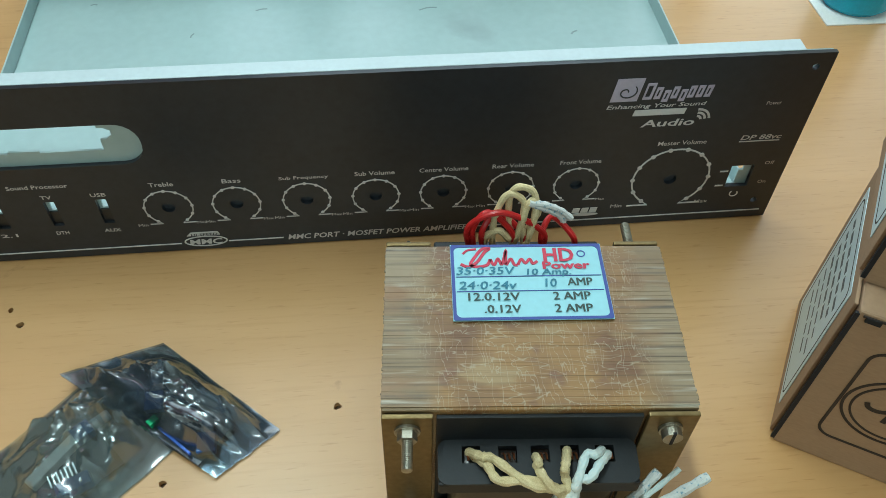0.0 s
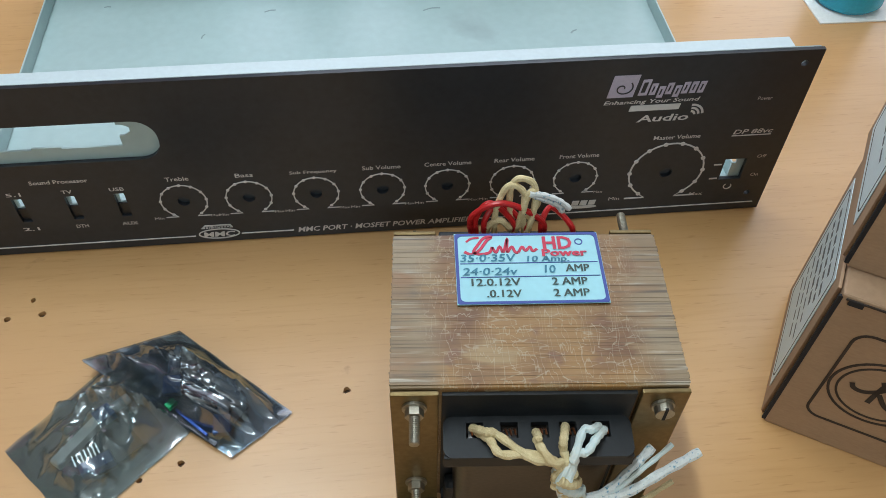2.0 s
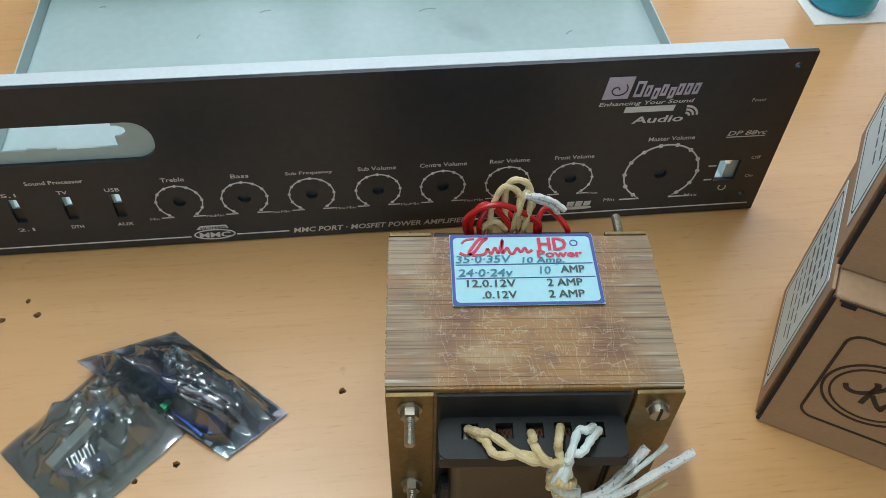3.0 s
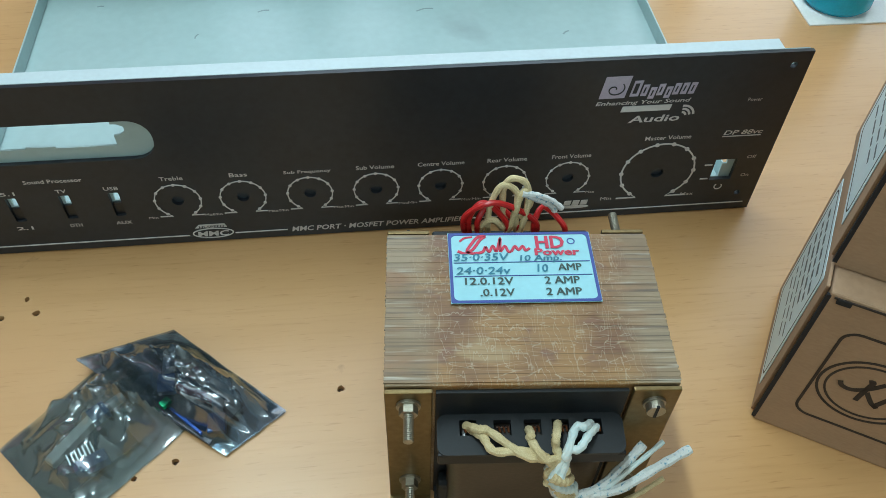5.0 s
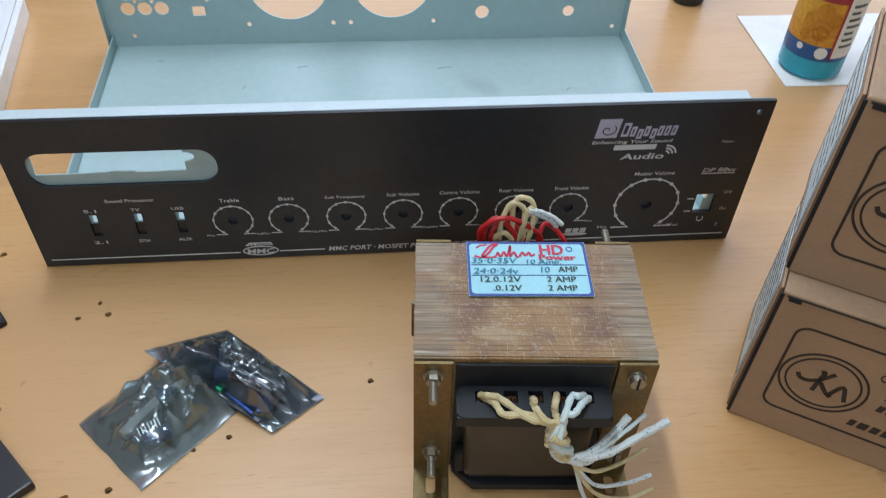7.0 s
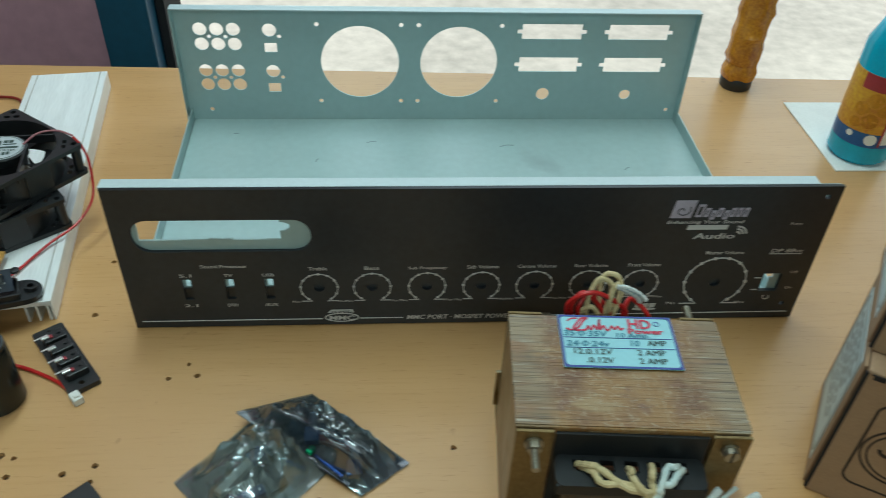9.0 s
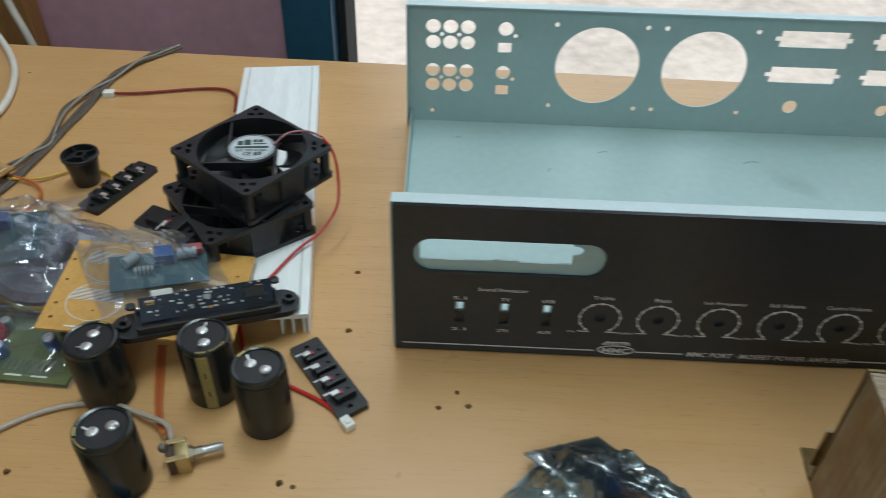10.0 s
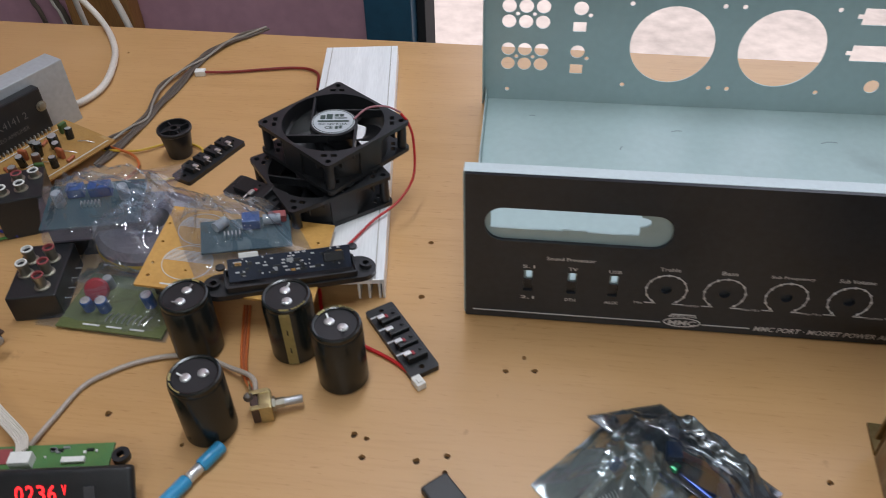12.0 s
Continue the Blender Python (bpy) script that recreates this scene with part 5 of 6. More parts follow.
# ---- circuit boards and pouches on the left ----
tan_board = thing("circuit_board", "bare tan circuit board with white outlines and drilled holes", "circuit board", pose(-0.2105, -0.0300, 0.0355, 0, 6.5, 2.5))
bw, bh = 0.116, 0.081
bholes = [ring_loop(0.006, 0.010, 0.0013, 10), ring_loop(0.005, 0.022, 0.0011, 10), ring_loop(0.0045, 0.043, 0.0011, 10), ring_loop(0.003, 0.062, 0.0011, 10), ring_loop(0.028, 0.018, 0.0009, 8), ring_loop(0.029, 0.028, 0.0009, 8), ring_loop(0.030, 0.055, 0.0009, 8), ring_loop(0.095, 0.012, 0.0011, 8), ring_loop(0.108, 0.060, 0.0011, 8)]
part("board", plate(rect_loop(0, 0, bw, bh, 0.0006), bholes, 0.0016), TAN_PCB, tan_board)
for cy in (0.0255, 0.060):
    part("printed_circle", stroke([(0.027 + 0.0165 * math.cos(a), cy + 0.0165 * math.sin(a)) for a in np.linspace(0, 2 * math.pi, 41)[:-1]], 0.0005, closed=True), PRINT, tan_board, m=Matrix.Translation((0, 0, 0.0016)))
    for k in range(9):
        dy = 0.0012 * k + 0.001
        half = math.sqrt(max(0.0165 ** 2 - dy ** 2, 0))
        part("printed_line", stroke([(0.027 - half, cy + dy), (0.027 + half, cy + dy)], 0.0005), PRINT, tan_board, m=Matrix.Translation((0, 0, 0.0016)))
part("printed_bar", plate(rect_loop(0.016, 0.003, 0.036, 0.0042), [], 0.0003), PRINT, tan_board, m=Matrix.Translation((0, 0, 0.0016)))
part("slot_mark", block(0.012, 0.0008, 0.0003, 0, (0.078, 0.022, 0.0016)), HOLE, tan_board)


def fill_board(parent, w, h, z, count, seed, tall=1.0, kinds=None):
    r = random.Random(seed)
    placed = []
    tries = 0
    while len(placed) < count and tries < 600:
        tries += 1
        x, y = r.uniform(0.05, 0.95) * w, r.uniform(0.08, 0.92) * h
        if any(math.hypot(x - a, y - b) < 0.0075 for a, b in placed):
            continue
        placed.append((x, y))
        kind = r.choice(kinds or ("can", "can", "can", "res", "film", "can"))
        if kind == "can":
            rad, ht = r.uniform(0.0030, 0.0042), r.uniform(0.0095, 0.0135) * tall
            c = part("capacitor", lathe([(0, 0), (rad, 0), (rad, ht - 0.0006), (rad - 0.0005, ht)], 16), r.choice((SLEEVE_BLACK, SLEEVE_BLACK, SLEEVE_BROWN)), parent, "small electrolytic capacitor", pose(x, y, z, r.uniform(-8, 8), r.uniform(-8, 8), r.uniform(0, 360)), smooth=True)
            part("top", lathe([(rad - 0.0005, ht), (0, ht + 0.0001)], 16), TIN, c, "bare metal top")
        elif kind == "res":
            part("resistor", lathe([(0, 0), (0.0014, 0.0004), (0.0018, 0.0014), (0.0014, 0.0028), (0.0014, 0.0058), (0.0018, 0.0072), (0.0014, 0.0084), (0, 0.0088)], 10, m=pose(0, 0, 0.0018, 90, 0, 0)), RESISTOR, parent, "orange-brown resistor", pose(x, y, z, 0, 0, r.uniform(0, 180)), smooth=True)
        else:
            part("film_capacitor", block(0.0075, 0.0036, 0.0095 * tall, 0.0012, (0, 0, 0), 3), r.choice((GREENCAP, RESISTOR)), parent, "film capacitor", pose(x, y, z, 0, 0, r.uniform(0, 180)), smooth=True)


SLEEVE_BROWN = material("brown_shrink_sleeve", (0.13, 0.05, 0.03), 0.35, vary=0.15)
AMP_PCB = material("brown_tan_circuit_board", (0.40, 0.22, 0.065), 0.5, vary=0.2, grain=60, spread=(0.30, 0.15, 0.04), wear=0.2, wear_color=(0.50, 0.36, 0.20))
amp = thing("amplifier_board", "tan amplifier circuit board with finned block, black module and small capacitors", "circuit board", pose(-0.318, 0.165, 0.010, 0, 0, 245))
part("board", block(0.150, 0.066, 0.0016, 0.0003, (0.075, -0.033, 0)), AMP_PCB, amp)
for x, y in ((0.006, -0.006), (0.006, -0.06), (0.14, -0.006)):
    part("standoff", lathe([(0, 0), (0.003, 0), (0.003, 0.0102), (0, 0.0102)], 8, m=Matrix.Translation((x, y, -0.0102))), PLASTIC, amp)
hsb = part("heat_block", block(0.155, 0.022, 0.060, 0.0008, (0.0575, -0.0825, -0.010)), ALU_DULL, amp, "pale grey aluminium heat sink")
ic = part("power_module", block(0.076, 0.010, 0.039, 0.0016, (0.0520, -0.0665, 0.0035)), PLASTIC, amp, "black power amplifier module with dim markings")
itm = pose(0.0890, -0.0613, 0.0, 90, 0, 180)
for text, x0, x1, z0, h in (("STK4141 2", 0.018, 0.056, 0.0225, 0.0064), ("STEREO AMPLIFIER", 0.016, 0.054, 0.0130, 0.0036)):
    part("lettering", words(text, x0, x1, z0, h), KNURL_DARK, ic, m=itm)
for x in (0.018, 0.086):
    part("screw", lathe([(0, 0), (0.0048, 0), (0.0048, 0.001), (0.0034, 0.0012), (0.0032, 0.003), (0, 0.0036)], 12, m=pose(x, -0.0622, 0.026, -90, 0, 0)), STEEL, amp)
for k in range(18):
    part("pin", block(0.0008, 0.003, 0.0042, 0, (0.019 + k * 0.0038, -0.0615, 0.0012)), TIN, amp)
for seed, (x0, y0, w, h, cnt) in enumerate(((0.004, -0.052, 0.085, 0.050, 17), (0.090, -0.052, 0.056, 0.050, 10))):
    base = part("component_field", block(w, h, 0.0002, 0, (w / 2, h / 2, 0.0019)), AMP_PCB, amp, m=Matrix.Translation((x0, y0, 0)))
    fill_board(base, w, h, 0.002, cnt, 30 + seed)
for k, (x0, y0, x1, y1) in enumerate(((0.004, -0.004, 0.140, -0.004), (0.012, -0.056, 0.086, -0.056), (0.050, -0.030, 0.066, -0.030), (0.100, -0.018, 0.120, -0.018))):
    part("printed_line", stroke([(x0, y0), (x1, y1)], 0.0008), PRINT, amp, m=Matrix.Translation((0, 0, 0.0022)))
for k in range(7):
    part("jumper", tube([(0.012 + k * 0.018, -0.012, 0.0022), (0.016 + k * 0.018, -0.018, 0.004), (0.018 + k * 0.018, -0.026, 0.0022)], 0.0004, 5, 4), TIN, amp)

side_board = thing("circuit_board", "tan circuit board crowded with small capacitors", "circuit board", pose(-0.372, 0.050, 0.010, 0, 0, 118))
part("board", block(0.070, 0.060, 0.0016, 0.0003, (0.035, 0.03, 0)), AMP_PCB, side_board)
for x, y in ((0.005, 0.005), (0.065, 0.005), (0.005, 0.055), (0.065, 0.055)):
    part("standoff", lathe([(0, 0), (0.003, 0), (0.003, 0.0102), (0, 0.0102)], 8, m=Matrix.Translation((x, y, -0.0102))), PLASTIC, side_board)
base = part("component_field", block(0.066, 0.056, 0.0002, 0, (0.033, 0.028, 0)), AMP_PCB, side_board, m=Matrix.Translation((0.002, 0.002, 0.0017)))
fill_board(base, 0.066, 0.056, 0.0003, 18, 77)


def jack_block(m, size, jacks, label, tall=0.85):
    b = thing("jack_block", label, "socket block", m, "phono socket blocks")
    part("body", block(*size, 0.0012, (0, 0, 0)), PLASTIC, b)
    for x, y, white in jacks:
        j = part("socket", lathe([(0.0052, 0), (0.0052, 0.001), (0.0036, 0.0015), (0.0036, 0.0100), (0.0042, 0.0104), (0.0042, 0.0125)], 18), STEEL, b, "metal phono socket", Matrix.Translation((x, y, size[2])) @ Matrix.Diagonal((1, 1, tall, 1)), smooth=True)
        part("hole", lathe([(0.0028, 0.0108), (0, 0.0109)], 18), DARK, j)
        part("insert", lathe([(0.0041, 0.0124), (0.0038, 0.0132), (0.0030, 0.0132), (0.0028, 0.0106)], 18), WHITE_PLASTIC if white else RED_RING, j, "white ring" if white else "dull red ring", smooth=True)
    for k in range(4):
        part("pin", block(0.005, 0.0006, 0.0006, 0, (size[0] / 2 + 0.002, -size[1] / 2 + 0.010 + 0.010 * k, size[2] * 0.4)), TIN, b)
    return b


RED_RING = material("faded_red_plastic", (0.34, 0.07, 0.07), 0.45, vary=0.1)
jack_block(pose(-0.2915, -0.0075, 0, 0, 0, 13), (0.033, 0.054, 0.0215), [(-0.0085, 0.0105, 1), (0.0060, 0.0105, 0), (-0.0085, -0.0035, 1), (0.0058, -0.0035, 0), (0.0060, -0.0175, 0)], "black block with white and red ringed phono sockets")
jack_block(pose(-0.345, 0.068, 0, 0, 0, 25), (0.036, 0.040, 0.034), [(-0.010, -0.008, 1), (0.003, -0.006, 1), (0.0, 0.008, 0), (0.012, 0.008, 1)], "black block of phono sockets beside a tan circuit board", 0.45)

# disc-shaped coil in a clear pouch
coil = thing("bagged_coil", "round dark coil with a yellow band inside a clear pouch", "coil")
part("disc", lathe([(0.012, 0.003), (0.036, 0.001), (0.040, 0.006), (0.040, 0.017), (0.036, 0.022), (0.014, 0.024), (0.012, 0.003)], 48, m=pose(-0.236, 0.050, 0, 0, 0, 0)), MAUVE, coil, "dark mauve wound disc", smooth=True)
part("band", lathe([(0.0403, 0.008), (0.0408, 0.010), (0.0408, 0.013), (0.0403, 0.014)], 48, m=pose(-0.236, 0.050, 0, 0, 0, 0)), YELLOW_WIRE, coil, "yellow tape band", smooth=True)
part("film", pouch([(-0.292, 0.004, 0.001), (-0.205, -0.006, 0.003), (-0.176, 0.096, 0.004), (-0.272, 0.112, 0.001)], lambda u, v: 0.029 * math.exp(-((u - 0.5) / 0.42) ** 4 - ((v - 0.5) / 0.42) ** 4), 21, fold=0.009), CLEAR, coil, smooth=True)

bag_left = thing("bagged_board", "clear crumpled pouch holding a grey board with blue potentiometers", "bagged circuit board")
part("support_block", block(0.072, 0.034, 0.030, 0.002, (0, 0, 0)), PLASTIC, bag_left, "black block under the board", pose(-0.272, 0.052, 0, 0, 0, 12))
gb = part("board", block(0.070, 0.046, 0.0016, 0.0003, (0, 0, 0)), GREY_BOARD, bag_left, "grey-blue circuit board", pose(-0.277, 0.053, 0.0315, 6, 0, 14))
for x, y in ((-0.024, 0.002), (0.022, 0.004)):
    part("clear_shaft", lathe([(0, 0), (0.0040, 0), (0.0040, 0.011), (0.0034, 0.012), (0, 0.012)], 16), KNURL, gb, m=Matrix.Translation((x, y, 0.0016)))
part("blue_block", block(0.016, 0.009, 0.009, 0.0008, (0.004, 0.011, 0.0016)), POTBLUE, gb), part("blue_block", block(0.012, 0.009, 0.008, 0.0008, (-0.014, 0.012, 0.0016)), POTBLUE, gb)
for k in range(6):
    part("header_pin", block(0.0007, 0.004, 0.004, 0, (-0.008 + k * 0.0025, -0.002, 0.0016)), TIN, gb)
part("film", pouch([(-0.330, 0.068, 0.031), (-0.296, 0.010, 0.029), (-0.222, 0.026, 0.031), (-0.226, 0.106, 0.034)], dome(0.017, 0.5, 0.5), 33, fold=0.010, ridges=((0.75, 0.60, 0.95, 0.95, 0.014, 0.05), (0.85, 0.50, 0.70, 0.90, 0.010, 0.04), (0.05, 0.2, 0.3, 0.5, 0.006, 0.05))), CLEAR, bag_left, smooth=True)

bag_right = thing("bagged_board", "clear glossy pouch holding a grey-green board with blue potentiometer", "bagged circuit board")
gb = part("board", block(0.060, 0.030, 0.0016, 0.0003, (0, 0, 0)), GREY_BOARD, bag_right, "grey-green circuit board", pose(-0.152, 0.024, 0.0375, 6, 5, 20))
part("blue_block", block(0.012, 0.010, 0.008, 0.0008, (0.004, 0.008, 0.0016)), POTBLUE, gb)
part("clear_shaft", lathe([(0, 0), (0.0036, 0), (0.0036, 0.012), (0, 0.012)], 16, m=pose(0.012, 0.008, 0.0055, 0, 90, 0)), KNURL, gb)
part("clear_shaft", lathe([(0, 0), (0.0036, 0), (0.0036, 0.010), (0, 0.010)], 16, m=pose(-0.020, 0.004, 0.0055, 0, 90, 40)), KNURL, gb)
part("pink_block", block(0.012, 0.006, 0.006, 0.0008, (0.022, 0.011, 0.0016)), RED_RING, gb)
for k in range(5):
    part("header_pin", block(0.0007, 0.004, 0.004, 0, (-0.014 + k * 0.0025, -0.002, 0.0016)), TIN, gb)
part("film", pouch([(-0.214, 0.042, 0.0385), (-0.172, -0.022, 0.0372), (-0.106, 0.020, 0.030), (-0.134, 0.064, 0.031)], dome(0.017, 0.5, 0.5), 41, fold=0.009, ridges=((0.30, 0.10, 0.80, 0.42, 0.011, 0.07), (0.80, 0.42, 0.95, 0.80, 0.008, 0.05), (0.10, 0.75, 0.35, 0.45, 0.006, 0.05))), CLEAR, bag_right, smooth=True)

bag_green = thing("bagged_board", "olive green circuit board in a clear pouch on the table", "bagged circuit board")
ob = part("board", block(0.076, 0.052, 0.0016, 0.0003, (0, 0, 0)), OLIVE_PCB, bag_green, m=pose(-0.2315, -0.0165, 0.0015, 0, 0, -3))
for x, y, mat, rad, ht in ((-0.022, -0.008, POTBLUE, 0.0038, 0.010), (-0.011, -0.007, POTBLUE, 0.0042, 0.011), (0.018, 0.002, POTBLUE, 0.0042, 0.012), (-0.018, 0.015, KNURL, 0.0034, 0.010)):
    c = part("capacitor", lathe([(0, 0), (rad, 0), (rad, ht - 0.0006), (rad - 0.0006, ht)], 18), mat, ob, "blue can capacitor", pose(x, y, 0.0016, 8, 0, 0), smooth=True)
    part("top", lathe([(rad - 0.0006, ht), (0, ht + 0.0002)], 18), TIN, c)
part("red_disc", lathe([(0, 0), (0.0075, 0.0006), (0.0085, 0.003), (0.0075, 0.0055), (0, 0.006)], 20, m=pose(0, 0, 0.008, 60, 0, 20)), RED_PLASTIC, ob, "red disc component", pose(-0.020, 0.004, 0.0016), smooth=True)
part("heat_tab", block(0.014, 0.004, 0.012, 0.0006, (0.024, 0.014, 0.0016)), PLASTIC, ob)
for k in range(8):
    part("jumper", tube([(-0.006 + k * 0.004, -0.018, 0.0018), (-0.005 + k * 0.004, -0.014, 0.003), (-0.004 + k * 0.004, -0.009, 0.0018)], 0.0004, 5, 4), TIN, ob)
for x0, x1, yy in ((-0.020, -0.008, -0.0225), (0.014, 0.024, -0.0225), (-0.003, 0.008, -0.0225)):
    part("printed_bar", plate(rect_loop(x0, yy, x1, yy + 0.0014), [], 0.0003), PRINT, ob, m=Matrix.Translation((0, 0, 0.0016)))
part("film", pouch([(-0.287, -0.039, 0.0004), (-0.192, -0.046, 0.0004), (-0.190, 0.014, 0.0004), (-0.276, 0.018, 0.0004)], lambda u, v: 0.012 * math.exp(-((u - 0.5) / 0.42) ** 4 - ((v - 0.55) / 0.36) ** 4), 52, fold=0.008), CLEAR, bag_green, smooth=True)

# ---- player faceplate with its board ----
usb = thing("player_faceplate", "black plastic player faceplate lying face down with dark blue circuit board", "faceplate", pose(-0.1145, -0.0035, 0.0245, 0, 6.5, 24.5))
end = [(0.0460 + 0.0110 * math.cos(radians(a)), 0.0110 * math.sin(radians(a))) for a in range(-90, 91, 15)]
out = end + [(-x, -y) for x, y in end]
part("plate", plate(out, [ring_loop(0.0500, 0, 0.0022, 14), ring_loop(-0.0500, 0, 0.0022, 14)], 0.004), PLASTIC, usb)
part("rim", plate(rect_loop(-0.0430, -0.0095, 0.0430, 0.0095, 0.002), [rect_loop(-0.0415, -0.0080, 0.0415, 0.0080, 0.001)], 0.0045), PLASTIC, usb, m=Matrix.Translation((0, 0, 0.004)))
for sx in (-1, 1):
    part("screw_boss", lathe([(0.0022, 0), (0.0042, 0.0), (0.0042, 0.003), (0.0022, 0.003)], 18), PLASTIC, usb, m=Matrix.Translation((sx * 0.0500, 0, 0.004)))
pcb = part("circuit_board", block(0.080, 0.0015, 0.0150, 0.0002, (0, 0, 0)), NAVY_PCB, usb, "dark blue circuit board with white print", pose(0.0, -0.0010, 0.0060, -34, 0, 0))
r = random.Random(9)
for k in range(22):
    part("chip", block(r.uniform(0.0015, 0.005), 0.001, r.uniform(0.001, 0.003), 0.0001, (r.uniform(-0.036, 0.036), -0.0012, r.uniform(0.002, 0.0115))), r.choice((PLASTIC, CHIP, PLASTIC, TAN_PCB)), pcb)
for k in range(56):
    x = r.uniform(-0.038, 0.036)
    part("printed_bar", block(r.uniform(0.0008, 0.0026), 0.0003, 0.0010, 0, (x, -0.0009, r.choice((0.0030, 0.0055, 0.008, 0.0100, 0.0120, 0.0138)))), PRINT, pcb)
part("connector", block(0.0125, 0.0055, 0.0060, 0.0005, (-0.026, 0.0030, 0.0120)), WHITE_PLASTIC, pcb, "white wire socket")
part("metal_socket", block(0.013, 0.007, 0.0060, 0.0005, (0.028, -0.004, 0.0060)), PLASTIC, pcb, "black card socket")
for x, z in ((-0.0445, 0.0115), (0.0425, 0.0150)):
    part("screw", lathe([(0, 0), (0.0032, 0), (0.0030, 0.0014), (0, 0.0018)], 14), PLASTIC, usb, m=pose(x, 0.008, z, 0, 0, 0))

# ---- loose parts ----
knob = thing("black_knob", "black tapered plastic knob standing with its hollow spoked side up", "knob", pose(-0.2620, 0.1660, 0))
part("skirt", lathe([(0, 0), (0.0095, 0), (0.0100, 0.001), (0.0132, 0.0235), (0.0145, 0.0245), (0.0145, 0.0265), (0.0140, 0.0270), (0.0126, 0.0270), (0.0124, 0.0220), (0, 0.0220)], 36), PLASTIC, knob, smooth=True)
part("boss", lathe([(0.0050, 0.0220), (0.0050, 0.0265), (0.0030, 0.0265), (0.0030, 0.0225), (0, 0.0225)], 20), PLASTIC, knob, smooth=True)
for k in range(4):
    part("spoke", block(0.0080, 0.0012, 0.0042, 0.0002, (0.0086, 0, 0.0220)), PLASTIC, knob, m=pose(0, 0, 0, 0, 0, 45 + 90 * k))

pot = thing("volume_pot", "brass volume potentiometer with metal shaft lying on the table", "potentiometer", pose(-0.1085, -0.0930, 0, 0, 0, 20) @ Matrix.Scale(0.9, 4))
part("can", block(0.0085, 0.0165, 0.0150, 0.0012, (-0.0002, 0, 0.0), 2), BRASS_LIGHT, pot, "pale brass case", smooth=True)
part("rear_body", block(0.0050, 0.0150, 0.0135, 0.0010, (-0.0070, 0, 0.0005), 2), BROWN_PCB, pot, "dark brown rear body")
for yy in (-0.0066, 0.0066):
    part("clamp", block(0.0125, 0.0034, 0.0010, 0.0002, (-0.0035, yy, 0.0148)), BRASS_LIGHT, pot, "folded brass clamp")
part("solder_blob", lathe([(0, 0), (0.0030, 0.001), (0.0034, 0.003), (0.0020, 0.0055), (0, 0.006)], 10, m=pose(-0.0105, 0.0050, 0.0120, 20, 0, 0)), GREY_WIRE, pot, "burnt solder joint", smooth=True)
part("bushing", lathe([(0.0052, 0), (0.0052, 0.002), (0.0036, 0.0022), (0.0036, 0.008), (0, 0.008)], 6, m=pose(0.0040, 0, 0.0080, 0, 90, 0)), STEEL, pot)
part("shaft", lathe([(0, 0), (0.0028, 0), (0.0028, 0.0140), (0.0024, 0.0150), (0, 0.0150)], 18, m=pose(0.0090, 0, 0.0080, 0, 90, 0)), CHIP, pot, smooth=True)
part("wafer", block(0.0018, 0.0150, 0.012, 0.0003, (-0.009, 0.006, 0.002)), BROWN_PCB, pot)
for k in range(3):
    part("lug", block(0.0008, 0.0026, 0.007, 0.0002, (-0.009, 0.004 + k * 0.0042, 0.0125)), BRASS_LIGHT, pot)
for k, mat in enumerate((ORANGE_WIRE, RESISTOR, ORANGE_WIRE)):
    cable("wire", [(-0.150 + 0.002 * k, -0.008, 0.0015), (-0.143 + 0.002 * k, -0.035, 0.0016), (-0.136 + 0.0015 * k, -0.058, 0.002), (-0.128 + 0.001 * k, -0.074, 0.006), (-0.1180, -0.0870 + 0.001 * k, 0.0095)], 0.0009, mat, "thin orange wire soldered to the pot")
cable("cable", [(-0.1165, -0.0865, 0.0095), (-0.1220, -0.0760, 0.0110), (-0.142, -0.0645, 0.0045), (-0.162, -0.0570, 0.0030), (-0.184, -0.0580, 0.0024), (-0.203, -0.0650, 0.0020), (-0.218, -0.0755, 0.0020), (-0.229, -0.0880, 0.0020), (-0.2350, -0.1120, 0.0022), (-0.2380, -0.1330, 0.0040), (-0.234, -0.146, 0.010)], 0.0016, BEIGE_WIRE, "off-white screened cable curving across the table")
cable("cable", [(-0.520, 0.52, -0.25), (-0.507, 0.455, 0.060), (-0.485, 0.415, 0.050), (-0.440, 0.395, 0.010), (-0.402, 0.345, 0.0045), (-0.383, 0.298, 0.0042), (-0.377, 0.258, 0.0042), (-0.388, 0.230, 0.0042), (-0.402, 0.244, 0.006)], 0.0033, WHITE_WIRE, "thick white mains cable coming over the table edge", 12)
strand_right = [(-0.254, 0.398), (-0.270, 0.382), (-0.287, 0.362), (-0.299, 0.336), (-0.303, 0.303), (-0.306, 0.268), (-0.310, 0.240), (-0.313, 0.210), (-0.316, 0.186), (-0.321, 0.160), (-0.326, 0.140)]
strand_left = [(-0.255, 0.397), (-0.274, 0.379), (-0.286, 0.360), (-0.298, 0.330), (-0.312, 0.297), (-0.320, 0.268), (-0.317, 0.240), (-0.313, 0.214), (-0.321, 0.194), (-0.330, 0.176), (-0.340, 0.160)]
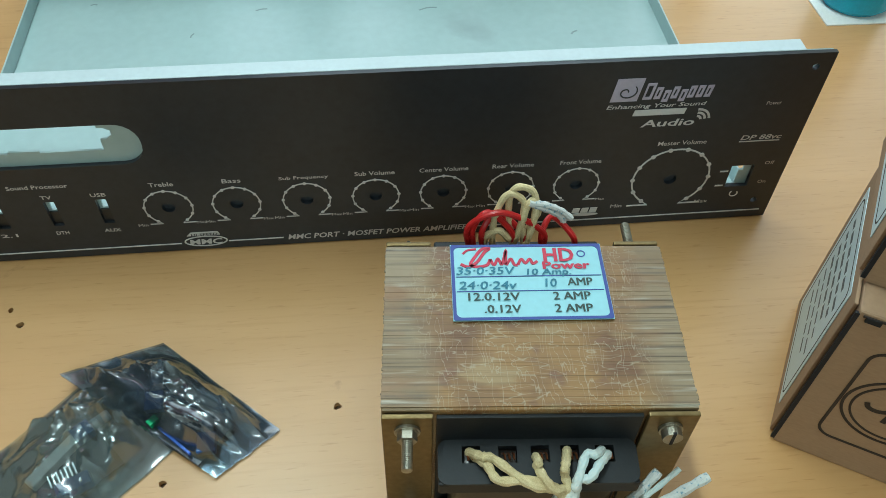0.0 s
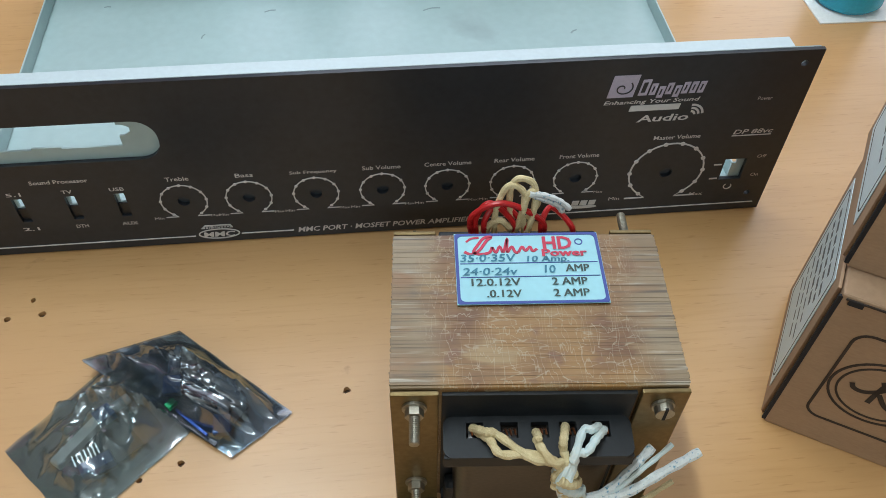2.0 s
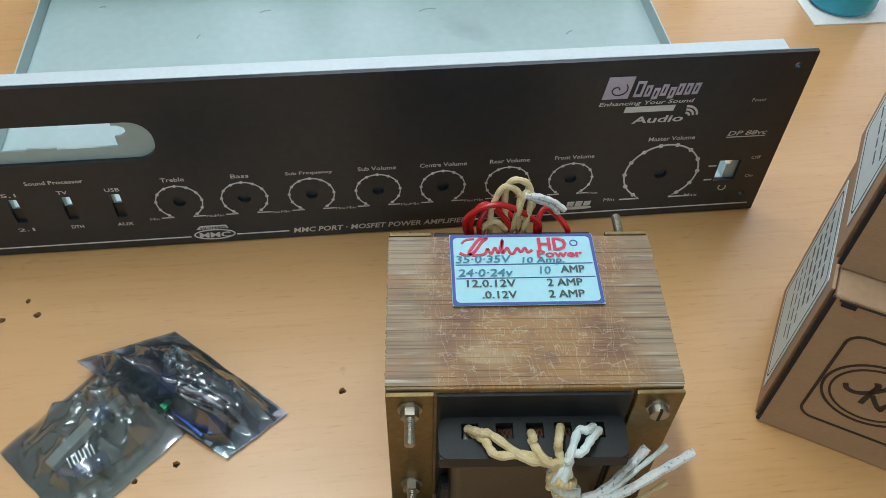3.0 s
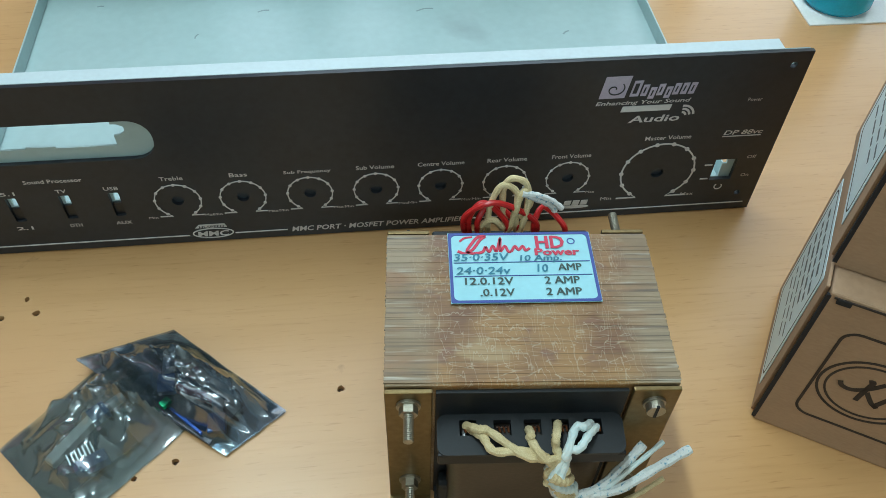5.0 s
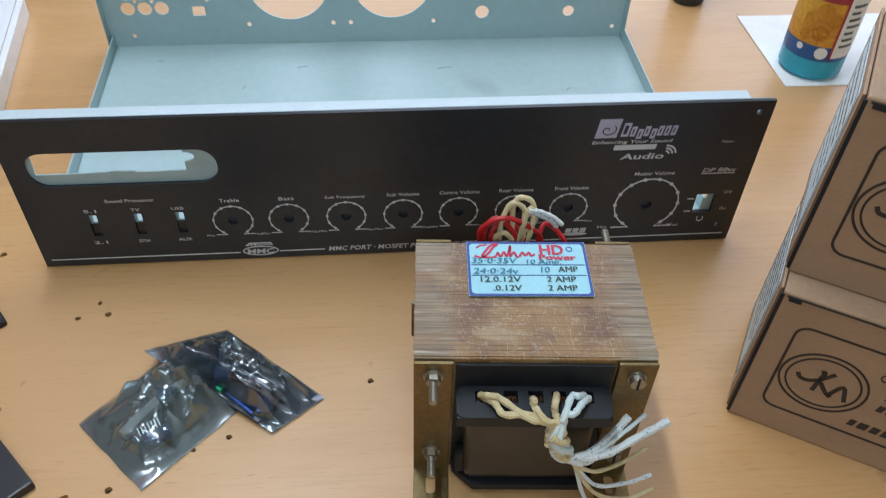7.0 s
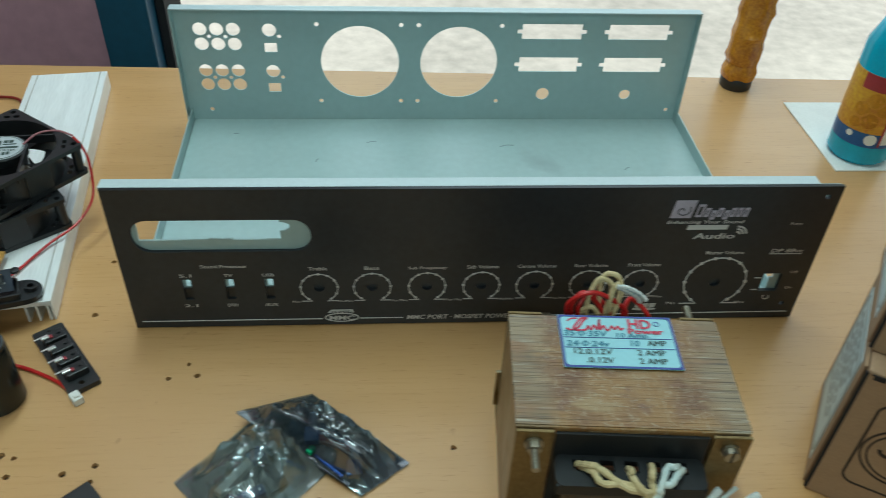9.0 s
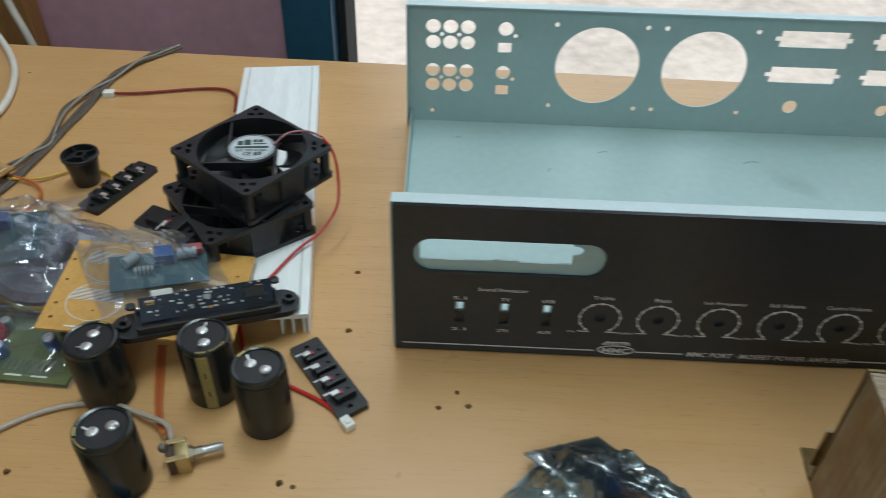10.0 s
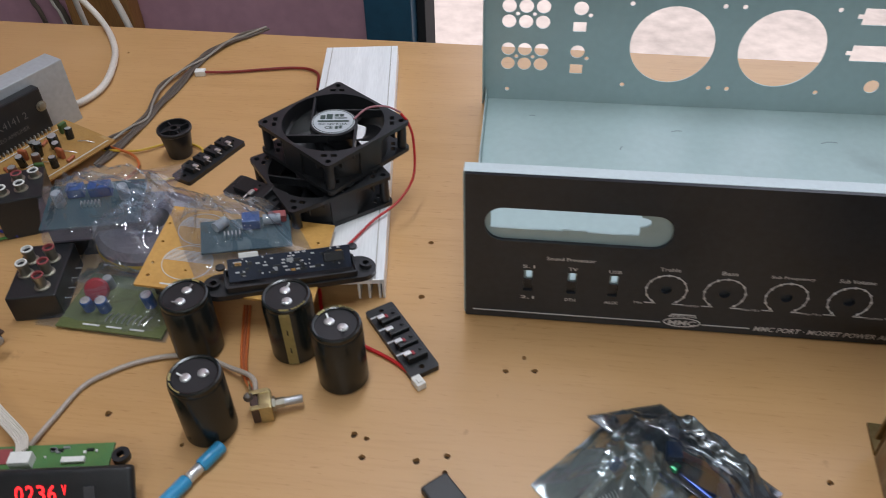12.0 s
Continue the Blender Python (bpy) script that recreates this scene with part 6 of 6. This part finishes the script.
for line, dx, dz, mat, r in ((strand_right, 0.0, 0.0, GREY_WIRE, 0.0015), (strand_right, 0.0026, 0.0003, GREY_WIRE, 0.0014), (strand_left, -0.0010, 0.0022, GREY_WIRE, 0.0015), (strand_left, 0.0016, 0.0026, GREY_LIGHT, 0.0011), (strand_right, -0.0024, 0.0010, GREY_WIRE, 0.0013)):
    cable("cable", [(x + dx, y - 0.3 * dx, 0.0020 + dz + 0.0010 * math.sin(3.1 * k + 900 * dx)) for k, (x, y) in enumerate(line)], r, mat, "grey-brown strand of a split flat cable lying over the table")
plug2 = thing("wire_plug", "small white two-pin plug on a red wire", "connector", pose(-0.2925, 0.3000, 0, 0, 0, 8))
part("shell", block(0.010, 0.0075, 0.0055, 0.0008, (0, 0, 0)), WHITE_PLASTIC, plug2)
cable("wire", [(-0.288, 0.3005, 0.003), (-0.262, 0.305, 0.002), (-0.215, 0.316, 0.002), (-0.190, 0.317, 0.0022), (-0.176, 0.307, 0.003), (-0.170, 0.288, 0.006), (-0.1665, 0.270, 0.0075)], 0.0014, RED_DARK, "dark red twin wire from the plug to the heat sink")
cable("wire", [(-0.330, 0.160, 0.004), (-0.300, 0.163, 0.003), (-0.272, 0.180, 0.002), (-0.245, 0.172, 0.002), (-0.243, 0.150, 0.002), (-0.255, 0.128, 0.002), (-0.285, 0.122, 0.003)], 0.0011, YELLOW_WIRE, "thin yellow wire looping round the knob")
cable("wire", [(-0.325, 0.165, 0.004), (-0.300, 0.155, 0.004), (-0.288, 0.138, 0.004), (-0.292, 0.110, 0.006)], 0.0012, ORANGE_WIRE, "thin orange wire beside the circuit board")
cable("wire", [(-0.40, 0.030, 0.002), (-0.365, 0.038, 0.002), (-0.345, 0.050, 0.002), (-0.352, 0.062, 0.002)], 0.0012, GREEN_WIRE, "thin green wire near the socket block")
cable("wire", [(-0.360, 0.010, 0.002), (-0.342, 0.000, 0.002), (-0.337, -0.020, 0.002), (-0.346, -0.045, 0.002)], 0.0013, BLUE_WIRE, "thin blue wire beside the socket block")
cable("wire", [(-0.41, 0.052, 0.003), (-0.375, 0.052, 0.003), (-0.345, 0.046, 0.002)], 0.0012, BLUE_WIRE, "thin blue wire near the socket block")
for x, mat, r in ((-0.697, GREY_WIRE, 0.0035), (-0.660, GREY_WIRE, 0.0035), (-0.666, WHITE_WIRE, 0.0030)):
    cable("wall_cable", [(x - 0.06, 0.652, 0.35), (x - 0.025, 0.650, 0.10), (x + 0.002, 0.648, -0.08), (x + 0.016, 0.646, -0.14), (x + 0.05, 0.640, -0.45)], r, mat, "dark cable hanging down the pink wall" if mat is GREY_WIRE else "white cable hanging down the pink wall", 8)
cable("wall_cable", [(-0.545, 0.60, 0.30), (-0.540, 0.585, 0.10), (-0.525, 0.57, -0.02), (-0.500, 0.56, -0.12), (-0.480, 0.56, -0.40)], 0.0045, WHITE_WIRE, "thick white cable hanging behind the table", 10)

low_board = thing("control_board", "dark brown control board with two metal shafts and white ribbon", "circuit board", pose(-0.2970, -0.0540, 0.0080, 0, 0, -22))
part("board", block(0.052, 0.078, 0.0016, 0.0003, (-0.026, -0.039, 0)), BROWN_PCB, low_board)
for x, y in ((-0.0165, -0.0130), (-0.0060, -0.0380)):
    pb = part("potentiometer", block(0.011, 0.016, 0.0095, 0.0012, (x, y, 0.0016)), CHIP, low_board, "metal-cased potentiometer")
    part("bushing", lathe([(0.0062, 0), (0.0062, 0.0018), (0.0042, 0.0020), (0.0042, 0.0080), (0, 0.0080)], 6, m=pose(x + 0.0054, y, 0.0068, 0, 90, 8)), STEEL, pb)
    part("shaft", lathe([(0, 0), (0.0029, 0), (0.0029, 0.0150), (0.0024, 0.0160), (0, 0.0160)], 16, m=pose(x + 0.0130, y + 0.001, 0.0068, 0, 90, 8)), CHIP, pb, smooth=True)
    for k in range(3):
        part("lug", block(0.0022, 0.0030, 0.0040, 0.0004, (x - 0.0072, y - 0.005 + 0.005 * k, 0.0016)), TIN, pb)
for x, y, r in ((-0.0085, -0.0050, 0.0030), (-0.0030, -0.0065, 0.0026), (-0.020, -0.0530, 0.0024)):
    part("small_capacitor", lathe([(0, 0), (r, 0), (r, 0.0052), (r - 0.0005, 0.0058), (0, 0.0058)], 14, m=Matrix.Translation((x, y, 0.0016))), WHITE_PLASTIC, low_board, smooth=True)
for k in range(4):
    part("printed_bar", plate(rect_loop(-0.0050, -0.0105 - 0.0022 * k, -0.0012, -0.0092 - 0.0022 * k), [], 0.0003), PRINT, low_board, m=Matrix.Translation((0, 0, 0.0016)))
for x, y in ((-0.004, -0.004), (-0.048, -0.004), (-0.004, -0.074), (-0.048, -0.074)):
    part("standoff", lathe([(0, 0), (0.0025, 0), (0.0025, 0.0082), (0, 0.0082)], 8, m=Matrix.Translation((x, y, -0.0081))), PLASTIC, low_board)
ribbon = thing("ribbon_cable", "flat white ribbon cable from control board to display", "cable")
ribbon_line = [(-0.3010, -0.0930, 0.0130), (-0.2930, -0.1000, 0.0150), (-0.2780, -0.1085, 0.0130), (-0.2630, -0.1185, 0.0110), (-0.2480, -0.1285, 0.0120), (-0.2360, -0.1380, 0.0165), (-0.2300, -0.1475, 0.0190)]
for k in range(6):
    o = (k - 2.5) * 0.00125
    part("strand", tube([(x + o * 0.62, y + o * 0.78, z + 0.0002 * (k % 2)) for x, y, z in ribbon_line], 0.00072, 7, 8), WHITE_WIRE, ribbon, smooth=True)

disp = thing("display_module", "black display module with green board and lit red digits", "display module", pose(-0.2120, -0.1500, 0, 0, 0, 9))
LEAN_BACK = pose(0, -0.0265, 0.0, -38, 0, 0)
part("bezel", block(0.092, 0.0065, 0.027, 0.0028, (0.0030, 0.0, 0.0), 3), PLASTIC, disp, m=LEAN_BACK @ pose(0, 0, 0.002), smooth=True)
bd = part("circuit_board", block(0.074, 0.0200, 0.0016, 0.0002, (-0.0060, 0.0030, 0.0125)), GREEN_PCB, disp, "green circuit board")
part("board_foot", block(0.060, 0.008, 0.0125, 0.0006, (-0.0060, 0.0060, 0.0)), PLASTIC, disp)
part("white_socket", block(0.012, 0.0075, 0.0065, 0.0004, (-0.0165, 0.001, 0.0141)), WHITE_PLASTIC, bd), part("white_socket", block(0.013, 0.0035, 0.0022, 0.0003, (0.0110, 0.0015, 0.0141)), WHITE_PLASTIC, bd)
part("pink_patch", block(0.015, 0.010, 0.0005, 0, (-0.033, 0.006, 0.0141)), RED_RING, bd)
for k in range(12):
    part("chip", block(rng.uniform(0.001, 0.004), rng.uniform(0.001, 0.002), 0.0008, 0, (rng.uniform(-0.006, 0.028), rng.uniform(0.002, 0.011), 0.0141)), rng.choice((CHIP, PLASTIC, WHITE_PLASTIC)), bd)
part("ear", lathe([(0.0022, 0), (0.0050, 0), (0.0050, 0.004), (0.0022, 0.004)], 18), PLASTIC, disp, m=Matrix.Translation((0.0365, 0.004, 0.0115)))
face = LEAN_BACK @ pose(0, -0.0035, 0.002, 90, 0, 0)
for k, ch in enumerate("0236"):
    part("digit", words(ch, -0.0135 + k * 0.0058, -0.0089 + k * 0.0058, 0.0105, 0.0090, bold=0.01), RED_GLOW, disp, "lit red digit", face)
part("digit", words("v", 0.0115, 0.0141, 0.0135, 0.0055), RED_GLOW, disp, "lit red mark", face)
part("button", block(0.006, 0.0012, 0.007, 0.0004, (0.026, -0.0036, 0.0125)), PLASTIC_LIGHT, disp, m=LEAN_BACK)

pen = thing("pen", "bright blue pen with a clear silver band lying on the table", "pen", pose(-0.1270, -0.1215, 0.0042, 0, 0, 244))
for x0, x1, mat, rad in ((0.0, 0.0165, PEN_BLUE, 0.0041), (0.0165, 0.0265, TIN, 0.0032), (0.0265, 0.110, PEN_BLUE, 0.0041)):
    part("barrel" if mat is PEN_BLUE else "band", lathe([(0, x0), (rad - 0.0006, x0), (rad, x0 + 0.0008), (rad, x1 - 0.0008), (rad - 0.0006, x1), (0, x1)], 18, m=pose(0, 0, 0, 0, 90, 0)), mat, pen, smooth=True)
tip = thing("terminal_strip", "corner of a black plastic strip on the table", "plastic strip", pose(0.0055, -0.1275, 0, 0, 0, -48))
part("body", block(0.050, 0.0170, 0.006, 0.0012, (0.022, -0.0090, 0)), PLASTIC, tip)

# ---- right edge of the table ----
sheet = part("paper_sheet", block(0.26, 0.125, 0.0012, 0.0003, (0.714, 0.2495, 0.0)), WHITE_PLASTIC)
tagged(sheet, "blank white board lying flat on the table", "white board")
bottle = thing("bottle", "blue plastic bottle with orange and yellow label, on the white board", "bottle", pose(0.6180, 0.2190, 0.0013))
part("body", lathe([(0, 0), (0.024, 0), (0.0275, 0.004), (0.0275, 0.110), (0.020, 0.130), (0.011, 0.140), (0.011, 0.150), (0, 0.150)], 36), BOTTLE_BLUE, bottle, smooth=True)


def wrapped(r, a0, a1, z0, z1, steps=18):
    """A patch of printed wrap on a round bottle between two angles and two heights."""
    b = bmesh.new()
    cols = [[b.verts.new((q * math.cos(radians(a0 + (a1 - a0) * k / steps)), q * math.sin(radians(a0 + (a1 - a0) * k / steps)), z)) for q, z in ((r - 0.0004, z0), (r, z0), (r, z1), (r - 0.0004, z1))] for k in range(steps + 1)]
    for p, q in zip(cols, cols[1:]):
        for n_ in range(3):
            b.faces.new((p[n_], q[n_], q[n_ + 1], p[n_ + 1]))
    return b


def wrapped_disc(r, a, z, rad, inner=0.0, steps=20):
    """A round or ring-shaped print on the bottle's wrap."""
    b = bmesh.new()
    rim = [b.verts.new((r * math.cos(radians(a) + rad / r * math.cos(t)), r * math.sin(radians(a) + rad / r * math.cos(t)), z + rad * math.sin(t))) for t in [2 * math.pi * k / steps for k in range(steps)]]
    if inner:
        low_ = [b.verts.new((r * math.cos(radians(a) + inner / r * math.cos(t)), r * math.sin(radians(a) + inner / r * math.cos(t)), z + inner * math.sin(t))) for t in [2 * math.pi * k / steps for k in range(steps)]]
        for k in range(steps):
            b.faces.new((rim[k], rim[(k + 1) % steps], low_[(k + 1) % steps], low_[k]))
    else:
        mid_ = b.verts.new((r * math.cos(radians(a)), r * math.sin(radians(a)), z))
        for k in range(steps):
            b.faces.new((rim[k], rim[(k + 1) % steps], mid_))
    return b


part("blue_band", wrapped(0.0277, 0, 360, 0.020, 0.036, 36), BAND_BLUE, bottle, "dark blue lower band of the label")
label_band = part("label_band", wrapped(0.0278, 0, 360, 0.034, 0.088, 36), BOTTLE_LABEL, bottle, "orange and yellow wrapped label")
for a, z, rad in ((236, 0.046, 0.0085), (216, 0.056, 0.0080), (254, 0.058, 0.0075), (234, 0.066, 0.0080), (212, 0.042, 0.0060)):
    part("fruit_slice", wrapped_disc(0.0280, a, z, rad), AMBER, label_band, "printed yellow round slice")
    part("slice_rim", wrapped_disc(0.0282, a, z, rad, rad * 0.86), BOTTLE_LABEL, label_band)
part("top_patch", wrapped(0.0279, 200, 268, 0.074, 0.088), RED_PLASTIC, label_band, "red printed block")
part("white_panel", wrapped(0.0281, 268, 318, 0.024, 0.086), WHITE_PLASTIC, label_band, "white printed panel with a red edge")
part("panel_edge", wrapped(0.0282, 265, 269, 0.022, 0.088, 3), RED_PLASTIC, label_band)
for k in range(7):
    part("print_bar", wrapped(0.0283, 276, 306 - 5 * (k % 3), 0.034 + 0.0062 * k, 0.0365 + 0.0062 * k, 8), LABEL_INK, label_band)
part("round_mark", wrapped_disc(0.0279, 250, 0.028, 0.0055), WHITE_PLASTIC, bottle)
part("round_mark", wrapped_disc(0.0279, 210, 0.030, 0.0030), WHITE_PLASTIC, bottle)
part("cap", lathe([(0, 0.150), (0.013, 0.150), (0.013, 0.165), (0, 0.165)], 24), BLUE, bottle)
amber = thing("wrapped_roll", "amber yellow film-wrapped roll with dark foot near table edge", "roll", pose(0.5450, 0.3500, 0))
roll = lathe([(0, 0.010), (0.016, 0.010)] + [(0.0172 + 0.0012 * math.sin(2.3 * k), 0.012 + 0.008 * k) for k in range(17)] + [(0.010, 0.150), (0, 0.150)], 36)
for v in roll.verts:
    v.co += Vector((noise.noise(v.co * 90), noise.noise(v.co * 90 + Vector((7, 0, 0))), 0)) * 0.0028
part("body", roll, AMBER, amber, smooth=True)
part("foot", lathe([(0, 0), (0.0150, 0), (0.0165, 0.002), (0.0165, 0.012), (0.0150, 0.014), (0, 0.014)], 28), PLASTIC, amber, "dark foot", smooth=True)
